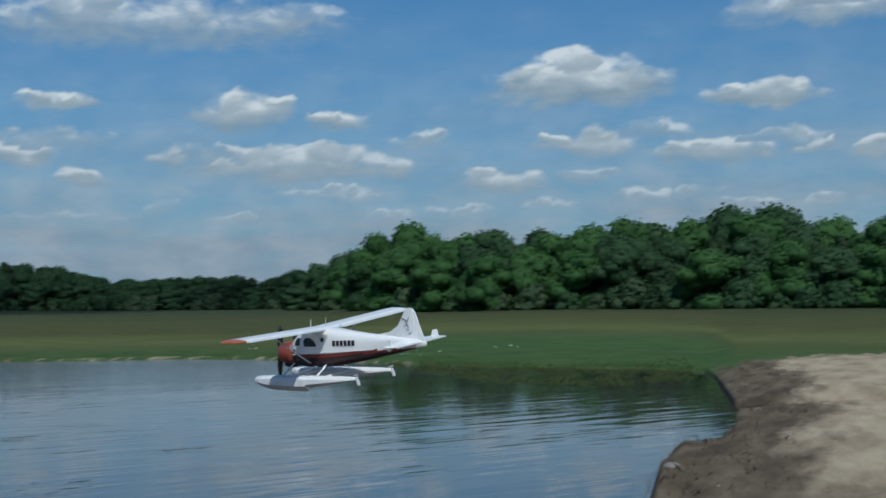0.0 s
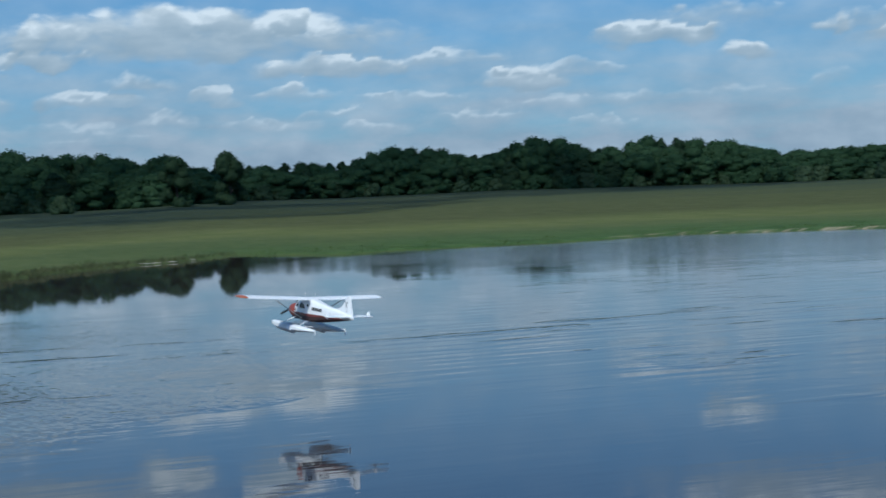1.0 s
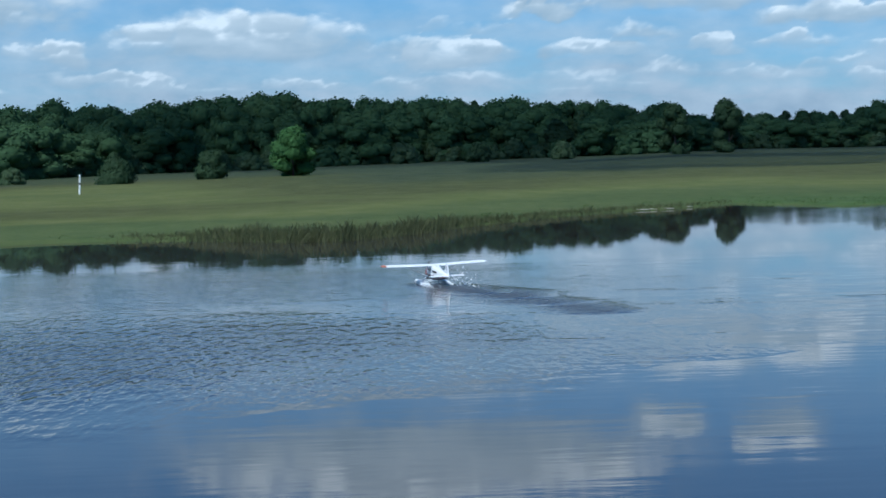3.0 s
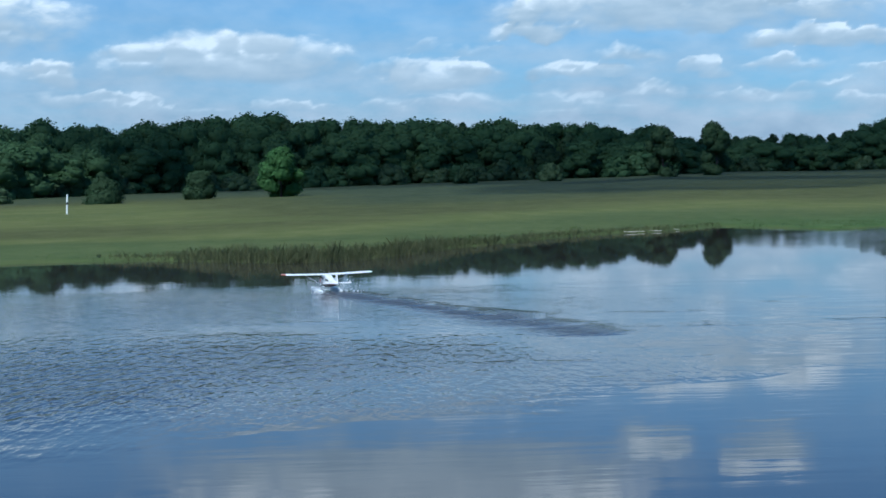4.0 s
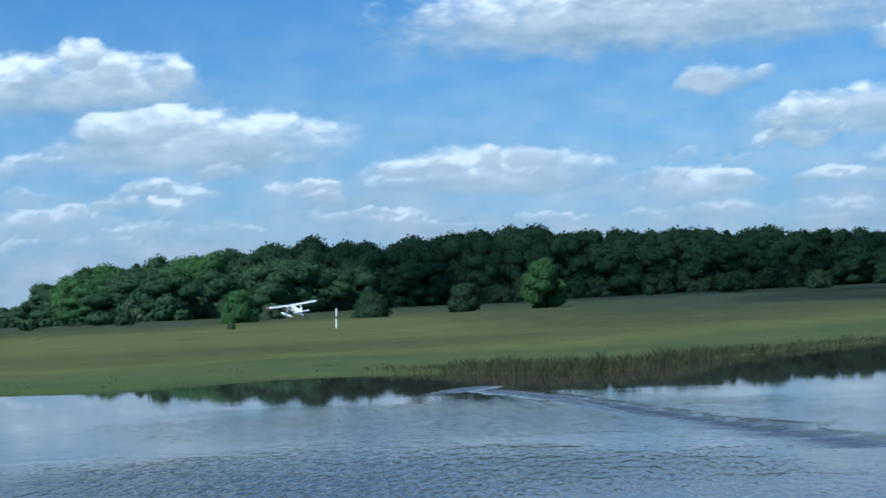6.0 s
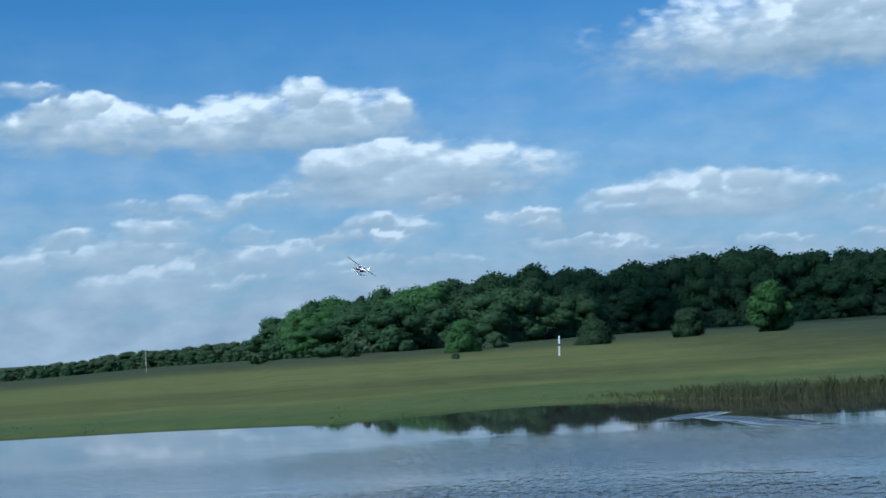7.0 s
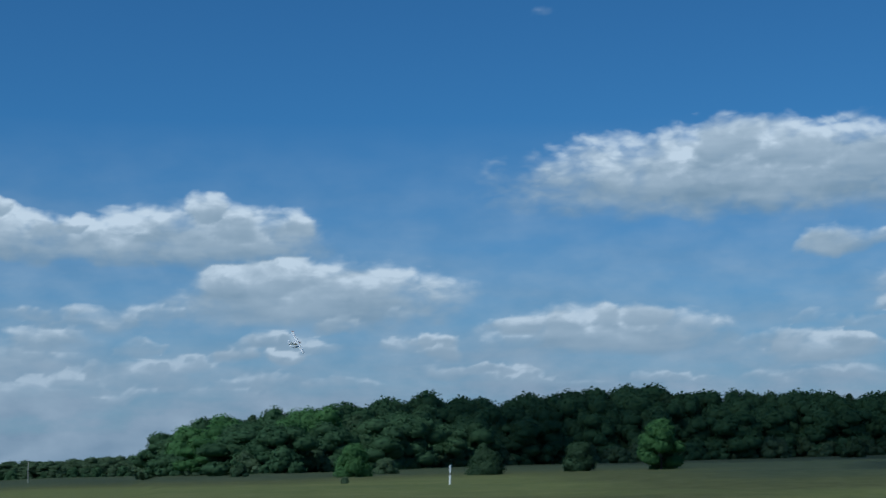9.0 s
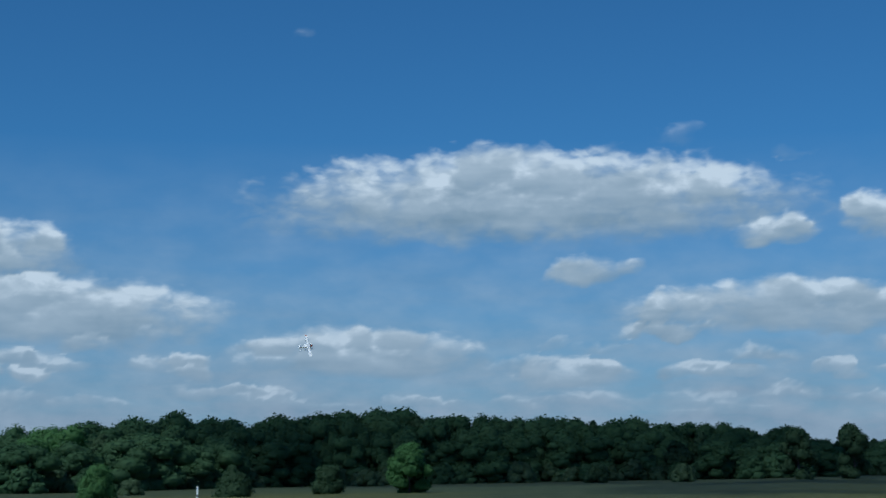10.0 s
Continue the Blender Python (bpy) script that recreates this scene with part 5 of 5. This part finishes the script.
def shore_litter():
    """Stones, dead twigs and weeds on the bare shore."""
    rng = random.Random(12)
    stones = []
    for i in range(5):
        bm = bmesh.new()
        bmesh.ops.create_icosphere(bm, subdivisions=2, radius=1.0)
        for v in bm.verts:
            v.co *= 1 + 0.35 * noise.noise(v.co * 1.3 + Vector((i * 7, 0, 0)))
            v.co.z *= 0.55
        stones.append(part("stone", bm, M_STONE, None))
    made = 0
    for k in range(290):
        r = 15 + 32 * rng.random() ** 1.3
        edge = float(np.interp(r, [14, 17, 21, 25, 36, 50], [50.6, 51.2, 51.9, 53.9, 54.2, 53.9]))
        az = edge + abs(rng.gauss(0.6, 1.6))
        s = rng.uniform(0.015, 0.065) * (1.6 if rng.random() < 0.12 else 1)
        m = Matrix.Translation(at(az, r, 0.008 + s * 0.2)) @ Matrix.Rotation(rng.uniform(0, 6), 4, "Z") @ Matrix.Diagonal((s, s * rng.uniform(0.6, 1), s, 1))
        if made < 5:
            o = stones[made]
            o.matrix_basis = m
        else:
            o = copy_thing(rng.choice(stones[:1]), m)
            o.data = rng.choice(stones).data
        tagged(o, "small grey-brown stone on the muddy shore", "stone", "stones on the shore")
        made += 1
    spots = []
    for az, r, n in ((51.05, 17.9, 46), (51.3, 16.8, 30), (52.3, 22.6, 16), (53.9, 27.5, 22), (51.8, 20.5, 20), (39.6, 7.3, 10), (42.4, 8.2, 26), (43.2, 8.0, 40), (54.9, 30, 14), (56.5, 27, 12)):
        for _ in range(n):
            a, b = az + rng.gauss(0, 0.35), r + rng.gauss(0, 0.35)
            p = at(a, b, -0.02)
            p.z = max(p.z, -0.05)
            spots.append((p, rng.uniform(0.05, 0.21), rng.uniform(0.004, 0.009)))
    for _ in range(1300):
        r = 15 + 33 * rng.random() ** 1.3
        edge = float(np.interp(r, [14, 17, 21, 25, 36, 50], [50.6, 51.2, 51.9, 53.9, 54.2, 53.9]))
        az = edge + abs(rng.gauss(0.2, 1.5)) * 22 / r
        if noise.noise(Vector((az * 1.5, r * 0.6, 8))) > -0.1:
            spots.append((at(az, r, 0.008), rng.uniform(0.02, 0.08), rng.uniform(0.01, 0.03)))
    blades("dead_weeds", spots, M_TWIG, "dead weed stalks and twigs along the shore", "weeds", 0.55)


shore_litter()


def bank_litter():
    """Pale driftwood at the far water's edge, and two bare poles by the distant trees."""
    for az, ln, turn in ((8.7, 0.9, -8), (9.7, 0.5, -14), (10.4, 0.4, -10), (9.2, 0.35, 5)):
        bm = bmesh.new()
        rings = []
        for k in range(7):
            x = (k / 6 - 0.5) * ln
            r = 0.022 * (1 - 0.55 * (k / 6)) + 0.004 * noise.noise(Vector((k * 1.3, az, 0)))
            rings.append([(x, math.cos(j * 0.785) * r + 0.04 * math.sin(k * 1.1), 0.03 + math.sin(j * 0.785) * r) for j in range(8)])
        loft(bm, rings)
        log = smooth(part("driftwood", bm, M_DRIFT, None))
        log.matrix_basis = pose(*at(az, shore_far(az) + 0.2, -0.02), 0, 0, -az + turn)
        tagged(log, "pale bleached driftwood log at the water's edge", "driftwood", "driftwood on the bank")
    for az, lo, hi in ((-26.1, -0.32, 0.44), (-29.6, -0.4, 0.04)):
        r = meadow_at(az, lo)
        h = r * (math.tan(radians(hi)) - math.tan(radians(lo)))
        bm = bmesh.new()
        rod(bm, (0, 0, -0.3), (0, 0, h), 0.11, 8, r2=0.08)
        pole = part("wooden_pole", bm, M_DRIFT, None)
        pole.matrix_basis = pose(*at(az, r), 0, 0, 0)
        tagged(pole, "bare grey wooden pole at the meadow's far side", "pole", "poles in the meadow")


M_DRIFT = mat("bleached_wood", [(0.4, 0.36, 0.3), (0.6, 0.56, 0.49)], 6.0, 0.8, bump=0.004, bump_scale=40)
bank_litter()


# ---- wake and spray ----
WAKES = []


def build_wake():
    """Stirred patches of water along the plane's run; each comes up to the surface as the plane goes by."""
    rng = random.Random(21)
    strong = 1.0
    run = [(1.95, 2.3, 21.6), (2.2, 1.75, 23.1), (2.5, 1.3, 24.3), (2.8, 0.85, 25.3), (3.1, 0.45, 26.4), (3.4, -0.05, 27.6), (3.8, -0.65, 29.2), (4.1, -1.3, 30.9), (4.4, -2.15, 33.0), (4.7, -3.2, 35.0), (5.0, -4.3, 36.8)]
    run.append((5.6, -6.0, 25.6))
    for k, (t, x, y) in enumerate(run):
        bm = bmesh.new()
        wide, long = 0.6 + 0.08 * rng.random() + (0.3 if k < 3 else 0.0), 1.5
        n, m = 14, 9
        if t > 5.5:
            # ripples that have spread over the water behind the take-off run
            wide, long, n, m, strong = 6.0, 13.0, 40, 16, 0.2
        grid, soft = [], []
        for i in range(n + 1):
            row = []
            for j in range(m + 1):
                u, v = i / n * 2 - 1, j / m * 2 - 1
                edge = max(0.0, 1 - (u * u + v * v))
                w = wide * math.sqrt(max(0.0, 1 - 0.8 * u * u)) * (1 + 0.3 * noise.noise(Vector((u * 2, k, v))))
                p = Vector((u * long, v * w, 0))
                p.z = 0.00006 * k
                row.append(bm.verts.new(p))
                soft.append(strong * (0.85 if k < 2 else 1.0) * (1 - v * v) ** 2 * min(1.0, 2.2 * (1 - u * u)))
            grid.append(row)
        for i in range(n):
            for j in range(m):
                bm.faces.new((grid[i][j], grid[i + 1][j], grid[i + 1][j + 1], grid[i][j + 1]))
        ob = smooth(part("wake", bm, M_WAKE, None))
        ob.data.attributes.new("stir", "FLOAT", "POINT").data.foreach_set("value", soft)
        tagged(ob, "dark stirred patch of the seaplane's wake on the pond", "wake", "patches of the wake")
        nx, ny = run[min(k + 1, len(run) - 1)][1:]
        px, py = run[max(k - 1, 0)][1:]
        WAKES.append((ob, t, x, y, math.degrees(math.atan2(ny - py, nx - px)) if t < 5.5 else 6.0))
    # two long low waves that spread from the run
    for t, pts in ((4.9, ((-4.4, 37.2), (-3.2, 32.9), (-2.3, 29.5), (-1.5, 26.6), (-0.8, 23.5))), (4.6, ((-4.2, 37.4), (-1.5, 33.5), (0.7, 29.5), (2.5, 26.6), (4.6, 23.4)))):
        for shift in (0.0, 0.45, 0.95):
            bm = bmesh.new()
            rings = []
            fine = []
            for (ax, ay), (bx, by) in zip(pts, pts[1:]):
                for s_ in range(8):
                    fine.append((ax + (bx - ax) * s_ / 8, ay + (by - ay) * s_ / 8))
            for i, (x, y) in enumerate(fine):
                f = i / (len(fine) - 1)
                h = 0.0038 * math.sin(math.pi * f) - 0.0015
                wob = 0.5 * math.sin(math.pi * f) + 0.06 * noise.noise(Vector((x * 0.8, y * 0.8, shift)))
                rings.append([(x + shift + d + wob, y - shift * 0.4, z) for d, z in ((-0.11, -0.004), (-0.07, h * 0.3 - 0.001), (-0.035, h * 0.8), (0, h), (0.035, h * 0.8), (0.07, h * 0.3 - 0.001), (0.11, -0.004))])
            loft(bm, rings)
            bmesh.ops.recalc_face_normals(bm, faces=bm.faces)
            ob = smooth(part("wake_wave", bm, M_WATER, None))
            tagged(ob, "low smooth wave spreading from the seaplane's wake", "wave", "waves of the wake")
            WAKES.append((ob, t, 0.0, 0.0, None))


build_wake()


def build_spray(seed, high, back):
    """Drops thrown up behind the floats: x forward, base at the water."""
    rng = random.Random(seed)
    thing = bmesh.new()
    for _ in range(420):
        f = rng.random()
        x = -back * f + rng.gauss(0, 0.05)
        y = rng.choice((-0.2, 0.2)) * (1 + f) + rng.gauss(0, 0.07)
        z = abs(rng.gauss(0, 1)) * high * math.sin(math.pi * min(1, f * 0.9 + 0.12)) * 0.6
        s = rng.uniform(0.002, 0.0065)
        bmesh.ops.create_icosphere(thing, subdivisions=1, radius=s, matrix=Matrix.Translation((x, y, z)) @ Matrix.Diagonal((1.3, 1, 1.8, 1)))
    ob = part("water_spray", thing, M_SPRAY, None)
    return tagged(ob, "white drops of spray behind the seaplane's floats", "spray", kind="stuff")


SPRAY = [build_spray(4, 0.2, 0.9), build_spray(5, 0.3, 1.2)]


# ---- motion ----
def flight(x, y, z, heading, pitch, bank):
    """The plane's pose: place, compass heading, nose up, right wing down, in degrees."""
    h, p, b = radians(heading), radians(pitch), radians(bank)
    f = Vector((math.sin(h) * math.cos(p), math.cos(h) * math.cos(p), math.sin(p)))
    r = Vector((math.cos(h), -math.sin(h), 0))
    u = r.cross(f)
    r2 = r * math.cos(b) - u * math.sin(b)
    u2 = r2.cross(f)
    m = Matrix((f, -r2, u2)).transposed().to_4x4()
    return Matrix.Translation((x, y, z)) @ m


FLIGHT = [
    (0.0, flight(6.29, 7.72, 1.76, -15, 0, -6)),
    (0.3, flight(5.65, 10.12, 1.43, -21, 3, -3)),
    (0.6, flight(5.06, 12.80, 1.18, -19, 7, 4)),
    (1.0, flight(4.24, 16.27, 0.9, -20, 7, 4)),
    (1.5, flight(3.11, 20.05, 0.544, -17, 4, 0)),
    (2.0, flight(1.97, 22.31, 0.31, -13, 11, -3)),
    (2.5, flight(1.19, 24.60, 0.25, -16, 9, -1)),
    (2.7, flight(0.94, 25.32, 0.25, -17, 6, 0)),
    (3.8, flight(-0.71, 29.48, 0.24, -16, 4, -1)),
    (4.0, flight(-1.17, 30.88, 0.24, -18, 4, 0)),
    (4.5, flight(-2.61, 34.30, 0.23, -21, 6, 0)),
    (5.0, flight(-4.66, 37.89, 0.23, -27, 6, -1)),
    (5.2, flight(-5.60, 38.95, 0.24, -29, 5, -3)),
    (6.3, flight(-14.49, 56.21, 3.29, -44, 15, -6)),
    (6.5, flight(-16.44, 58.97, 4.04, -45, 15, 2)),
    (7.0, flight(-22.70, 68.68, 5.66, -48, 13, 31)),
    (7.5, flight(-29.00, 80.10, 7.92, -44, 14, 51)),
    (8.0, flight(-32.88, 87.55, 9.41, -18, 11, 65)),
    (8.5, flight(-35.55, 99.82, 10.59, 12, 3, 62)),
    (9.0, flight(-31.80, 105.59, 10.68, 33, 10, 62)),
    (9.5, flight(-25.8, 116.3, 11.83, 58, 11, 70)),
    (10.0, flight(-16.3, 125.2, 13.22, 76, 13, 76)),
]


def motions():
    walk(PLANE, FLIGHT)
    # the propeller turns 80 degrees in every thirtieth of a second
    walk(PROP, [(k / 30, pose(0.352, 0, -0.07, 6 + 80 * k, 0, 0)) for k in range(301)])
    # wake patches come up as the plane passes and settle slowly
    for ob, t, x, y, turn in WAKES:
        if turn is None:
            rows = [(0.0, -0.14), (t - 0.2, -0.14), (t + 0.7, 0.0), (10.0, 0.0)]
        else:
            rows = [(0.0, -0.09), (t - 0.05, -0.09), (t + (0.15 if t < 5.5 else 0.7), 0.0006), (7.5, 0.0006), (10.0, -0.02)]
        walk(ob, [(a, pose(x, y, z, 0, 0, turn or 0)) for a, z in rows])
    # spray runs with the plane while its floats are on the water
    run = [(a, m.translation, math.degrees(math.atan2(m[1][0], m[0][0]))) for a, m in FLIGHT if 1.9 < a < 5.3]
    for k, ob in enumerate(SPRAY):
        rows = [(0.0, pose(run[0][1].x, run[0][1].y, -0.9, 0, 0, run[0][2])), (1.85, pose(run[0][1].x, run[0][1].y, -0.9, 0, 0, run[0][2]))]
        for i, (a, p, turn) in enumerate(run):
            rows.append((a, pose(p.x, p.y, (-0.02, -0.12)[(i + k) % 2], 0, 0, turn)))
        rows.append((5.5, pose(run[-1][1].x, run[-1][1].y, -0.9, 0, 0, run[-1][2])))
        rows.append((10.0, pose(run[-1][1].x, run[-1][1].y, -0.9, 0, 0, run[-1][2])))
        walk(ob, rows)


motions()
